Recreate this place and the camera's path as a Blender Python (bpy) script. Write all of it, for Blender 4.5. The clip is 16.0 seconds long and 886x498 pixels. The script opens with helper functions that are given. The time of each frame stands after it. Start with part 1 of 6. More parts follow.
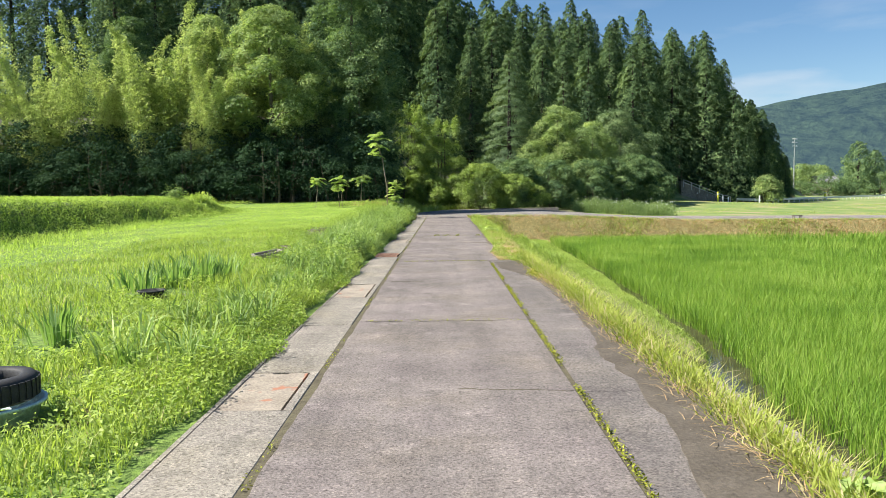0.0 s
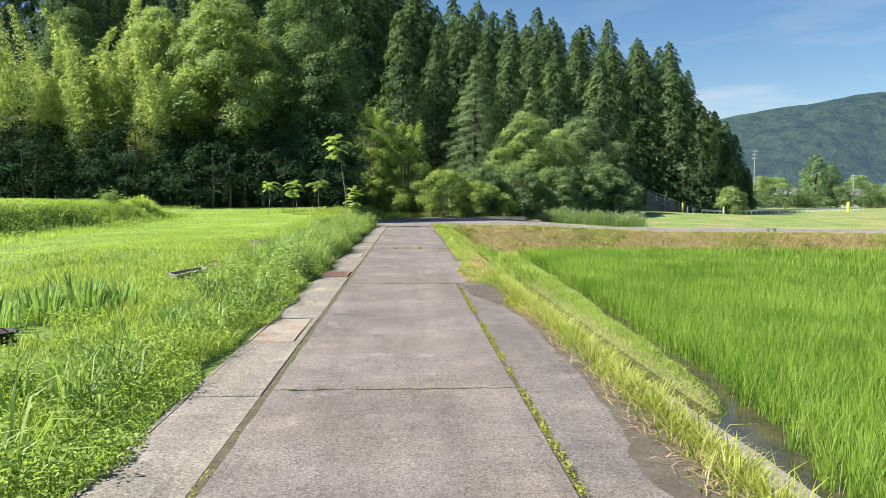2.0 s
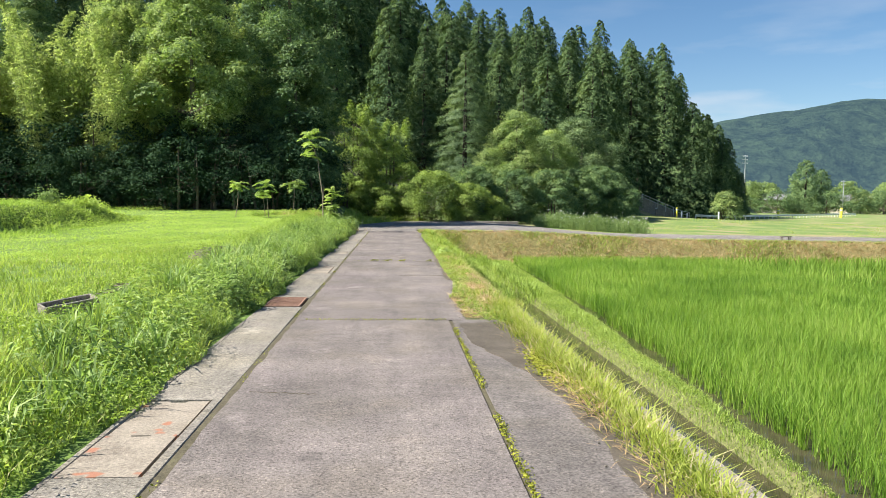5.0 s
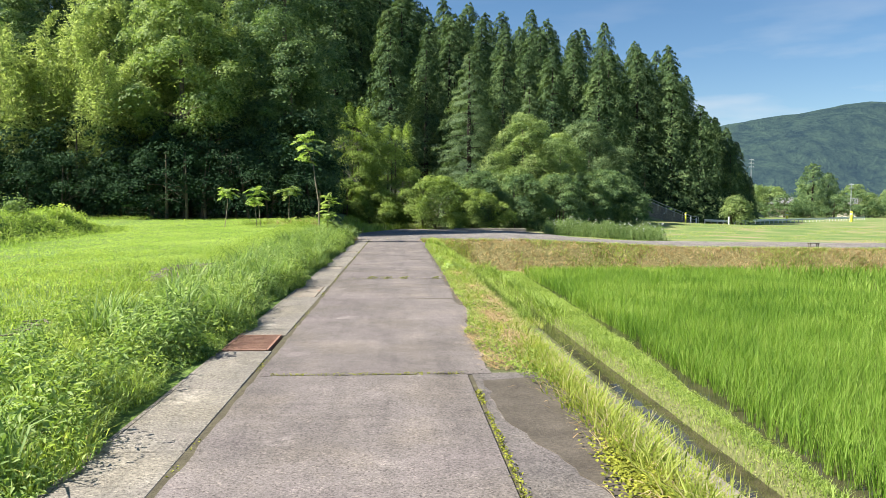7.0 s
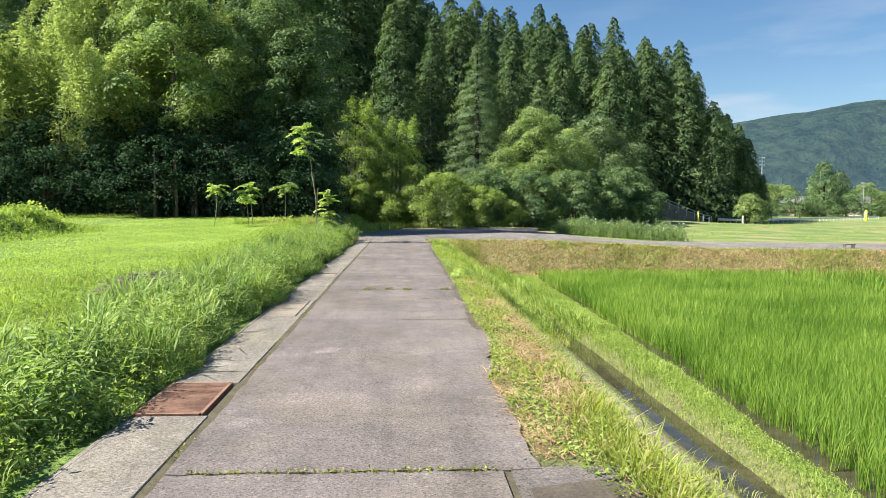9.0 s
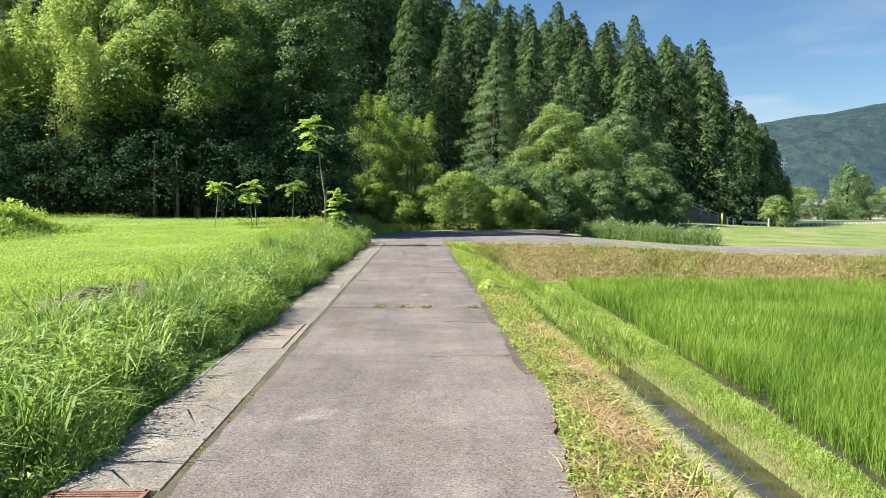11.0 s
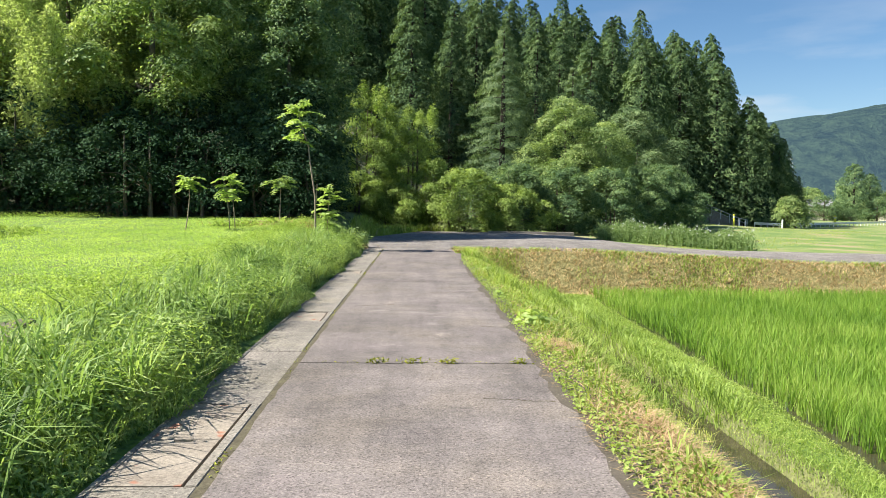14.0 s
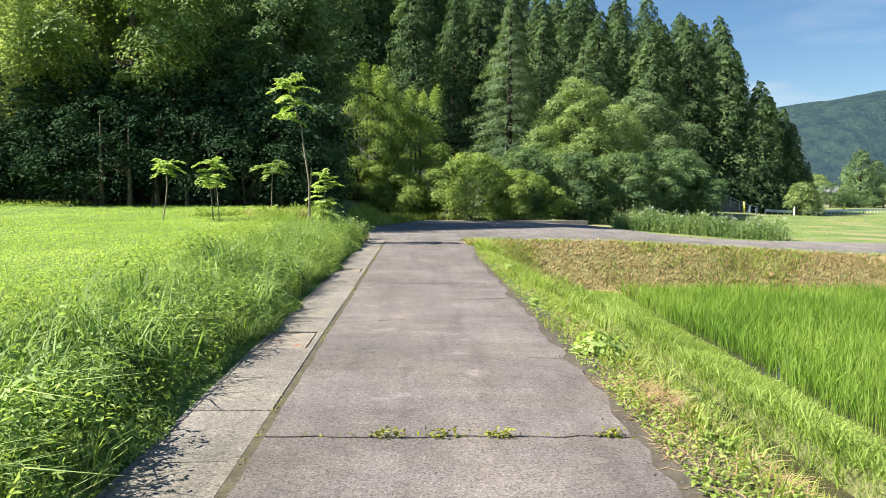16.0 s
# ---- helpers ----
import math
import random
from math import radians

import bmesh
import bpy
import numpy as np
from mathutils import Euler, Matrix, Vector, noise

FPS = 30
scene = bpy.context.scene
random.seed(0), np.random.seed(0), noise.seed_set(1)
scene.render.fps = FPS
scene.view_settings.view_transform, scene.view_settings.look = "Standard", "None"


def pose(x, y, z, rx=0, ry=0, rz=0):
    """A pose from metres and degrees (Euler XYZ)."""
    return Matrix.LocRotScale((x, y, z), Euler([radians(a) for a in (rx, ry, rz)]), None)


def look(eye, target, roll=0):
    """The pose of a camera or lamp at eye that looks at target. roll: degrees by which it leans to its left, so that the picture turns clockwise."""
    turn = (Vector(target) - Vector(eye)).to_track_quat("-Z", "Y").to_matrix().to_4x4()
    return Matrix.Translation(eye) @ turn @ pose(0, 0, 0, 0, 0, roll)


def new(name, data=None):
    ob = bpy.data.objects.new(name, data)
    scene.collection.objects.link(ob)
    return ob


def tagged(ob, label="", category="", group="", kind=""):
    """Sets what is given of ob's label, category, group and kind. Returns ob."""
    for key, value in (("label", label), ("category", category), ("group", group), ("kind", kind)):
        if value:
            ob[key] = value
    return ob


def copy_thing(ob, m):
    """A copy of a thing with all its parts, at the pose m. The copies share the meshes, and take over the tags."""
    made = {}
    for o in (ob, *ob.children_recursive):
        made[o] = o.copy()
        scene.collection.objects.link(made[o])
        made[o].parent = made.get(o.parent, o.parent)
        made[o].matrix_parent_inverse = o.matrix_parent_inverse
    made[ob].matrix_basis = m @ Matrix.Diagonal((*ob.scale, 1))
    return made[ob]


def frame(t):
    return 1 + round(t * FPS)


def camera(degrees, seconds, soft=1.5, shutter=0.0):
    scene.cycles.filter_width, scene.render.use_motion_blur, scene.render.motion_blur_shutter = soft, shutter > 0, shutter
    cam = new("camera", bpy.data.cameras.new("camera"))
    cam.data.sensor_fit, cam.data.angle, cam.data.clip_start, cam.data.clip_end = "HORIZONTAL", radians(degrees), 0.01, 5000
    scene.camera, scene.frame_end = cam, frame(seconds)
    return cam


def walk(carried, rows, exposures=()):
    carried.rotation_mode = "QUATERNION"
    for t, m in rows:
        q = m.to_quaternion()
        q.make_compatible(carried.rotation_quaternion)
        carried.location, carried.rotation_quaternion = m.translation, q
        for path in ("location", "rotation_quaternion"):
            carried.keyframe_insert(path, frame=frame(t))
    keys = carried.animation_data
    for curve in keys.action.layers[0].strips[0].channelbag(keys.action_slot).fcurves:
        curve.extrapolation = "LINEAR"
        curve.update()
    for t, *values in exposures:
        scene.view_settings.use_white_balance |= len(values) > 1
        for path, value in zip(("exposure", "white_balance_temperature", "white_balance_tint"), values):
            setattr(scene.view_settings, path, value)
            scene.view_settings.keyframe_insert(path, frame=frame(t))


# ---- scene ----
cam = camera(62.4, 16.0, soft=0.65)
METRES, EYE, TILT, LEAN, TURN = 21.0, 1.5, -4.4, 0.7, 0.0
ROWS = [
    (0.0, 0.0, 0.0, 0.0, 0.0, 0.0, -0.0),
    (0.5, 0.0006, 0.0309, 0.0024, -0.4, -0.11, -0.25),
    (1.0, 0.0016, 0.061, 0.0058, -1.11, 0.01, -0.44),
    (1.5, 0.0021, 0.0934, 0.0092, -2.05, 0.27, -0.54),
    (2.0, 0.004, 0.1233, 0.0118, -2.87, 0.54, -0.63),
    (2.5, 0.0053, 0.1539, 0.0142, -3.49, 0.67, -0.76),
    (3.0, 0.0077, 0.1839, 0.0168, -3.69, 0.66, -0.83),
    (5.5, 0.0133, 0.3388, 0.0283, -4.04, 0.89, -1.1),
    (6.0, 0.0141, 0.3695, 0.0315, -4.35, 1.06, -1.04),
    (6.5, 0.0141, 0.4001, 0.0344, -4.05, 1.2, -0.8),
    (7.0, 0.0146, 0.4315, 0.0373, -3.67, 1.25, -0.61),
    (7.5, 0.0163, 0.4625, 0.0397, -3.24, 1.27, -0.54),
    (8.0, 0.0181, 0.4945, 0.0422, -3.28, 1.24, -0.68),
    (10.5, 0.0172, 0.6486, 0.0519, -2.81, 1.03, -0.95),
    (11.0, 0.0146, 0.6795, 0.0543, -2.14, 1.2, -1.06),
    (11.5, 0.0132, 0.7108, 0.0572, -1.86, 1.42, -1.2),
    (12.0, 0.0124, 0.7415, 0.06, -1.79, 1.61, -1.37),
    (12.5, 0.011, 0.7723, 0.0629, -2.0, 1.64, -1.53),
    (13.0, 0.0104, 0.8028, 0.0656, -2.15, 1.54, -1.57),
    (13.5, 0.0083, 0.8347, 0.0677, -2.3, 1.35, -1.54),
    (14.0, 0.0061, 0.8661, 0.0698, -2.24, 1.13, -1.32),
    (14.5, 0.0025, 0.8994, 0.0717, -2.08, 0.9, -1.21),
    (15.0, 0.0002, 0.9312, 0.0741, -1.94, 0.64, -1.14),
    (15.5, -0.0025, 0.9627, 0.0762, -1.95, 0.38, -1.19),
    (16.0, -0.0033, 0.9954, 0.078, -2.23, 0.17, -1.19),
]
walk(cam, [(t, pose(0, 0, EYE, TILT, LEAN, TURN) @ pose(METRES * x, METRES * y, METRES * z, 90 + pitch, roll, yaw)) for t, x, y, z, yaw, pitch, roll in ROWS],
     exposures=[(0.0, 1.37), (16.0, 1.42)])

# ---- world and sun ----
SUN_EL, SUN_AZ = radians(46), radians(263)      # azimuth clockwise from +y: square to the lane, from the meadow side
world = bpy.data.worlds.new("sky")
scene.world = world
world.use_nodes = True
wn = world.node_tree
bg = wn.nodes["Background"]
sky = wn.nodes.new("ShaderNodeTexSky")
sky.sky_type = "NISHITA"
sky.sun_disc = False
sky.sun_elevation, sky.sun_rotation = SUN_EL, SUN_AZ
sky.air_density, sky.dust_density, sky.ozone_density = 1.0, 0.15, 2.5
deep = wn.nodes.new("ShaderNodeHueSaturation")
deep.inputs["Saturation"].default_value = 1.18
wn.links.new(sky.outputs["Color"], deep.inputs["Color"])
# thin summer cloud low over the far hills
where = wn.nodes.new("ShaderNodeTexCoord")
shape = wn.nodes.new("ShaderNodeMapping")
shape.inputs["Scale"].default_value = (3.0, 3.0, 14.0)
wn.links.new(where.outputs["Generated"], shape.inputs["Vector"])
puff = wn.nodes.new("ShaderNodeTexNoise")
puff.inputs["Scale"].default_value, puff.inputs["Detail"].default_value = 1.7, 7.0
wn.links.new(shape.outputs["Vector"], puff.inputs["Vector"])
cover = wn.nodes.new("ShaderNodeMapRange")
cover.inputs["From Min"].default_value, cover.inputs["From Max"].default_value, cover.inputs["To Max"].default_value = 0.5, 0.75, 0.6
wn.links.new(puff.outputs["Fac"], cover.inputs["Value"])
axes = wn.nodes.new("ShaderNodeSeparateXYZ")
wn.links.new(where.outputs["Generated"], axes.inputs["Vector"])
low = wn.nodes.new("ShaderNodeMapRange")
low.inputs["From Min"].default_value, low.inputs["From Max"].default_value, low.inputs["To Min"].default_value, low.inputs["To Max"].default_value = 0.1, 0.26, 1.0, 0.12
wn.links.new(axes.outputs["Z"], low.inputs["Value"])
both = wn.nodes.new("ShaderNodeMath")
both.operation = "MULTIPLY"
wn.links.new(cover.outputs[0], both.inputs[0])
wn.links.new(low.outputs[0], both.inputs[1])
cloud = wn.nodes.new("ShaderNodeMix")
cloud.data_type = "RGBA"
cloud.inputs["B"].default_value = (6.5, 6.8, 7.2, 1)
wn.links.new(both.outputs[0], cloud.inputs["Factor"])
wn.links.new(deep.outputs["Color"], cloud.inputs["A"])
wn.links.new(cloud.outputs["Result"], bg.inputs["Color"])
bg.inputs["Strength"].default_value = 0.05
sun = new("sun", bpy.data.lights.new("sun", "SUN"))
sun.data.energy, sun.data.angle, sun.data.color = 4.8, radians(0.53), (1.0, 0.955, 0.86)
toward = Vector((math.sin(SUN_AZ) * math.cos(SUN_EL), math.cos(SUN_AZ) * math.cos(SUN_EL), math.sin(SUN_EL)))
sun.matrix_world = look(toward * 60, (0, 0, 0))

rng = np.random.default_rng(7)


# ---- materials ----
def ramp(nt, fac, stops):
    r = nt.nodes.new("ShaderNodeValToRGB")
    e = r.color_ramp.elements
    e[0].position, e[0].color = stops[0][0], (*stops[0][1], 1)
    e[1].position, e[1].color = stops[-1][0], (*stops[-1][1], 1)
    for p, c in stops[1:-1]:
        k = e.new(p)
        k.color = (*c, 1)
    nt.links.new(fac, r.inputs["Fac"])
    return r.outputs["Color"]


def noise_tex(nt, coord, scale, detail=5.0, rough=0.6, stretch=None):
    n = nt.nodes.new("ShaderNodeTexNoise")
    n.inputs["Scale"].default_value, n.inputs["Detail"].default_value, n.inputs["Roughness"].default_value = scale, detail, rough
    if stretch:
        m = nt.nodes.new("ShaderNodeMapping")
        m.inputs["Scale"].default_value = stretch
        nt.links.new(coord, m.inputs["Vector"])
        coord = m.outputs["Vector"]
    nt.links.new(coord, n.inputs["Vector"])
    return n.outputs["Fac"]


def mix(nt, fac, a, b, mode="MIX"):
    m = nt.nodes.new("ShaderNodeMix")
    m.data_type, m.blend_type = "RGBA", mode
    for socket, v in ((m.inputs["Factor"], fac), (m.inputs["A"], a), (m.inputs["B"], b)):
        if isinstance(v, (int, float)):
            socket.default_value = v
        elif isinstance(v, tuple):
            socket.default_value = (*v, 1)
        else:
            nt.links.new(v, socket)
    return m.outputs["Result"]


def blank(name):
    m = bpy.data.materials.new(name)
    m.use_nodes = True
    nt = m.node_tree
    b = nt.nodes["Principled BSDF"]
    geo = nt.nodes.new("ShaderNodeNewGeometry")
    return m, nt, b, geo


def bump(nt, b, height, strength, distance):
    n = nt.nodes.new("ShaderNodeBump")
    n.inputs["Strength"].default_value, n.inputs["Distance"].default_value = strength, distance
    nt.links.new(height, n.inputs["Height"])
    nt.links.new(n.outputs["Normal"], b.inputs["Normal"])


def surface(name, dark, mid, light, scale=3.0, fine=60.0, rough=0.9, relief=0.006, metal=0.0, spots=None, spec=0.3):
    """A mottled mineral, painted or metal surface: coarse stains, fine grain, relief and optional pale or dark spots."""
    m, nt, b, geo = blank(name)
    p = geo.outputs["Position"]
    coarse = noise_tex(nt, p, scale, 6)
    col = ramp(nt, coarse, [(0.3, dark), (0.5, mid), (0.7, light)])
    grain = noise_tex(nt, p, fine, 4, 0.7)
    col = mix(nt, 0.55, col, ramp(nt, grain, [(0.3, tuple(c * 0.35 for c in mid)), (0.7, tuple(min(1, c * 1.7) for c in mid))]))
    if spots:
        n = noise_tex(nt, p, spots[1], 2)
        col = mix(nt, ramp(nt, n, [(spots[2], (0, 0, 0)), (spots[2] + 0.05, (1, 1, 1))]), col, spots[0])
    nt.links.new(col, b.inputs["Base Color"])
    b.inputs["Roughness"].default_value, b.inputs["Metallic"].default_value, b.inputs["Specular IOR Level"].default_value = rough, metal, spec
    bump(nt, b, grain, 0.8, relief)
    return m


def foliage(name, dark, mid, light, translucent=0.35, rough=0.6, patch=0.25, spec=0.2, dry=None):
    """Leaves or blades: each varies on its own and with slow patches, and lets light through."""
    m, nt, b, geo = blank(name)
    isl = geo.outputs["Random Per Island"]
    slow = noise_tex(nt, geo.outputs["Position"], patch, 3)
    add = nt.nodes.new("ShaderNodeMath")
    add.operation = "MULTIPLY_ADD"
    nt.links.new(isl, add.inputs[0])
    add.inputs[1].default_value = 0.54
    sub = nt.nodes.new("ShaderNodeMath")
    sub.operation = "MULTIPLY_ADD"
    nt.links.new(slow, sub.inputs[0])
    sub.inputs[1].default_value, sub.inputs[2].default_value = 1.4, -0.48
    nt.links.new(sub.outputs[0], add.inputs[2])
    col = ramp(nt, add.outputs[0], [(0.1, dark), (0.5, mid), (0.95, light)])
    if dry:
        col = mix(nt, ramp(nt, isl, [(dry[1], (0, 0, 0)), (dry[1] + 0.02, (1, 1, 1))]), col, dry[0])
    nt.links.new(col, b.inputs["Base Color"])
    b.inputs["Roughness"].default_value, b.inputs["Specular IOR Level"].default_value = rough, spec
    t = nt.nodes.new("ShaderNodeBsdfTranslucent")
    nt.links.new(mix(nt, 1.0, col, (1.1, 1.15, 0.6), "MULTIPLY"), t.inputs["Color"])
    s = nt.nodes.new("ShaderNodeMixShader")
    s.inputs["Fac"].default_value = translucent
    nt.links.new(b.outputs["BSDF"], s.inputs[1])
    nt.links.new(t.outputs["BSDF"], s.inputs[2])
    nt.links.new(s.outputs["Shader"], nt.nodes["Material Output"].inputs["Surface"])
    return m


def plain(name, col, rough=0.6, metal=0.0):
    return surface(name, tuple(c * 0.8 for c in col), col, tuple(min(1, c * 1.1) for c in col), 2.0, 40.0, rough, 0.001, metal)


def ground_material():
    """Soil under grass: green near, with bare earth, dry straw and gravelly patches."""
    m, nt, b, geo = blank("ground_soil_and_grass")
    p = geo.outputs["Position"]
    n1, n2, n3 = noise_tex(nt, p, 0.22, 7, 0.7), noise_tex(nt, p, 14.0, 5), noise_tex(nt, p, 1.7, 5)
    green = ramp(nt, n2, [(0.3, (0.06, 0.11, 0.015)), (0.55, (0.13, 0.21, 0.03)), (0.75, (0.19, 0.27, 0.05))])
    earth = ramp(nt, n2, [(0.3, (0.06, 0.045, 0.03)), (0.7, (0.2, 0.15, 0.09))])
    col = mix(nt, ramp(nt, n3, [(0.6, (0, 0, 0)), (0.72, (1, 1, 1))]), green, earth)
    sep = nt.nodes.new("ShaderNodeSeparateXYZ")
    nt.links.new(p, sep.inputs["Vector"])
    far = nt.nodes.new("ShaderNodeMapRange")
    far.inputs["From Min"].default_value, far.inputs["From Max"].default_value = 44.0, 52.0
    nt.links.new(sep.outputs["Y"], far.inputs["Value"])
    right = nt.nodes.new("ShaderNodeMapRange")
    right.inputs["From Min"].default_value, right.inputs["From Max"].default_value = 4.0, 12.0
    nt.links.new(sep.outputs["X"], right.inputs["Value"])
    both = nt.nodes.new("ShaderNodeMath")
    both.operation = "MULTIPLY"
    nt.links.new(far.outputs[0], both.inputs[0])
    nt.links.new(right.outputs[0], both.inputs[1])
    straw = ramp(nt, n1, [(0.42, (0.1, 0.17, 0.035)), (0.52, (0.17, 0.22, 0.055)), (0.59, (0.25, 0.23, 0.11)), (0.68, (0.33, 0.23, 0.14))])
    col = mix(nt, both.outputs[0], col, straw)
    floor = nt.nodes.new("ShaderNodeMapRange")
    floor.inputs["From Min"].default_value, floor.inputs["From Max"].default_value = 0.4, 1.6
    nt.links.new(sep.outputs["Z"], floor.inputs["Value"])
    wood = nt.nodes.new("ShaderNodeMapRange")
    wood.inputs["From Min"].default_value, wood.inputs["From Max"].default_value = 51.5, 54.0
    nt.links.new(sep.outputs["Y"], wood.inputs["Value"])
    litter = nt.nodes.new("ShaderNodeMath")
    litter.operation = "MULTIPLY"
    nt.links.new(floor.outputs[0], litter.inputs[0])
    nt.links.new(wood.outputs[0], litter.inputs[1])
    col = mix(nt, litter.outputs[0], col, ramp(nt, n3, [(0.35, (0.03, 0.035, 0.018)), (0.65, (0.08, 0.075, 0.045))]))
    # dry mown bank below the crossing road
    lo = nt.nodes.new("ShaderNodeMapRange")
    lo.inputs["From Min"].default_value, lo.inputs["From Max"].default_value = 42.9, 43.4
    nt.links.new(sep.outputs["Y"], lo.inputs["Value"])
    side = nt.nodes.new("ShaderNodeMapRange")
    side.inputs["From Min"].default_value, side.inputs["From Max"].default_value = 1.2, 2.0
    nt.links.new(sep.outputs["X"], side.inputs["Value"])
    hi = nt.nodes.new("ShaderNodeMapRange")
    hi.inputs["From Min"].default_value, hi.inputs["From Max"].default_value, hi.inputs["To Min"].default_value, hi.inputs["To Max"].default_value = 46.0, 47.0, 1.0, 0.0
    nt.links.new(sep.outputs["Y"], hi.inputs["Value"])
    m1 = nt.nodes.new("ShaderNodeMath")
    m1.operation = "MULTIPLY"
    nt.links.new(lo.outputs[0], m1.inputs[0])
    nt.links.new(side.outputs[0], m1.inputs[1])
    m2 = nt.nodes.new("ShaderNodeMath")
    m2.operation = "MULTIPLY"
    nt.links.new(m1.outputs[0], m2.inputs[0])
    nt.links.new(hi.outputs[0], m2.inputs[1])
    verge = nt.nodes.new("ShaderNodeMapRange")
    verge.inputs["From Min"].default_value, verge.inputs["From Max"].default_value, verge.inputs["To Max"].default_value = 0.9, 1.2, 0.6
    nt.links.new(sep.outputs["X"], verge.inputs["Value"])
    ditch_side = nt.nodes.new("ShaderNodeMapRange")
    ditch_side.inputs["From Min"].default_value, ditch_side.inputs["From Max"].default_value, ditch_side.inputs["To Min"].default_value, ditch_side.inputs["To Max"].default_value = 4.7, 4.85, 1.0, 0.0
    nt.links.new(sep.outputs["X"], ditch_side.inputs["Value"])
    m3 = nt.nodes.new("ShaderNodeMath")
    m3.operation = "MULTIPLY"
    nt.links.new(verge.outputs[0], m3.inputs[0])
    nt.links.new(ditch_side.outputs[0], m3.inputs[1])
    col = mix(nt, m3.outputs[0], col, earth)
    col = mix(nt, m2.outputs[0], col, ramp(nt, n2, [(0.3, (0.1, 0.1, 0.035)), (0.5, (0.22, 0.2, 0.075)), (0.7, (0.36, 0.31, 0.14))]))
    nt.links.new(col, b.inputs["Base Color"])
    b.inputs["Roughness"].default_value = 0.95
    bump(nt, b, n2, 0.9, 0.05)
    return m


def road_material(name, base, stain=1.0):
    """Worn concrete road: warm grey, exposed aggregate, pale and dark patches, streaks along the wheel tracks."""
    m, nt, b, geo = blank(name)
    p = geo.outputs["Position"]

    def tone(f):
        return tuple(min(1, c * f) for c in base)
    big = noise_tex(nt, p, 0.7, 7, 0.72)
    col = ramp(nt, big, [(0.32, tone(1 - 0.3 * stain)), (0.5, base), (0.68, tone(1 + 0.34 * stain))])
    streak = noise_tex(nt, p, 1.0, 6, 0.7, (3.0, 0.22, 1.0))
    col = mix(nt, 0.45, col, ramp(nt, streak, [(0.3, (0.5, 0.5, 0.5)), (0.5, (1, 1, 1)), (0.7, (1.25, 1.24, 1.2))]), "MULTIPLY")
    across = noise_tex(nt, p, 1.0, 5, 0.65, (0.8, 4.5, 1.0))
    col = mix(nt, 0.3, col, ramp(nt, across, [(0.35, (0.72, 0.7, 0.7)), (0.6, (1.08, 1.08, 1.06))]), "MULTIPLY")
    col = mix(nt, ramp(nt, noise_tex(nt, p, 1.6, 5, 0.65), [(0.6, (0, 0, 0)), (0.72, (0.75, 0.75, 0.75))]), col, tone(1.75))
    col = mix(nt, ramp(nt, noise_tex(nt, p, 2.9, 6, 0.7), [(0.58, (0, 0, 0)), (0.7, (0.65, 0.65, 0.65))]), col, tone(0.5))
    drift = noise_tex(nt, p, 0.9, 4, 0.6)
    col = mix(nt, 0.4, col, ramp(nt, drift, [(0.36, (0.97, 0.93, 1.0)), (0.5, (1, 1, 1)), (0.64, (1.06, 1.02, 0.88))]), "MULTIPLY")
    v = nt.nodes.new("ShaderNodeTexVoronoi")
    v.inputs["Scale"].default_value = 75.0
    nt.links.new(p, v.inputs["Vector"])
    stones = nt.nodes.new("ShaderNodeSeparateColor")
    nt.links.new(v.outputs["Color"], stones.inputs["Color"])
    col = mix(nt, 0.8, col, ramp(nt, stones.outputs[0], [(0.0, (0.5, 0.48, 0.47)), (0.35, (0.95, 0.95, 0.95)), (0.85, (1.05, 1.05, 1.05)), (1.0, (1.5, 1.46, 1.4))]), "MULTIPLY")
    pit = nt.nodes.new("ShaderNodeTexVoronoi")
    pit.inputs["Scale"].default_value = 26.0
    nt.links.new(p, pit.inputs["Vector"])
    col = mix(nt, 0.7, col, ramp(nt, pit.outputs["Distance"], [(0.13, (0.3, 0.28, 0.27)), (0.2, (1, 1, 1))]), "MULTIPLY")
    grit = noise_tex(nt, p, 60.0, 4, 0.8)
    col = mix(nt, 0.9, col, ramp(nt, grit, [(0.35, (0.5, 0.5, 0.5)), (0.5, (1, 1, 1)), (0.68, (1.4, 1.4, 1.4))]), "MULTIPLY")
    nt.links.new(col, b.inputs["Base Color"])
    b.inputs["Roughness"].default_value, b.inputs["Specular IOR Level"].default_value = 0.85, 0.35
    bump(nt, b, mix(nt, 0.5, grit, stones.outputs[0]), 1.0, 0.012)
    return m


def water_material():
    m, nt, b, geo = blank("still_muddy_water")
    n = noise_tex(nt, geo.outputs["Position"], 3.0, 3)
    nt.links.new(ramp(nt, n, [(0.3, (0.025, 0.025, 0.015)), (0.7, (0.07, 0.06, 0.035))]), b.inputs["Base Color"])
    b.inputs["Roughness"].default_value, b.inputs["IOR"].default_value = 0.05, 1.33
    bump(nt, b, n, 0.12, 0.02)
    return m


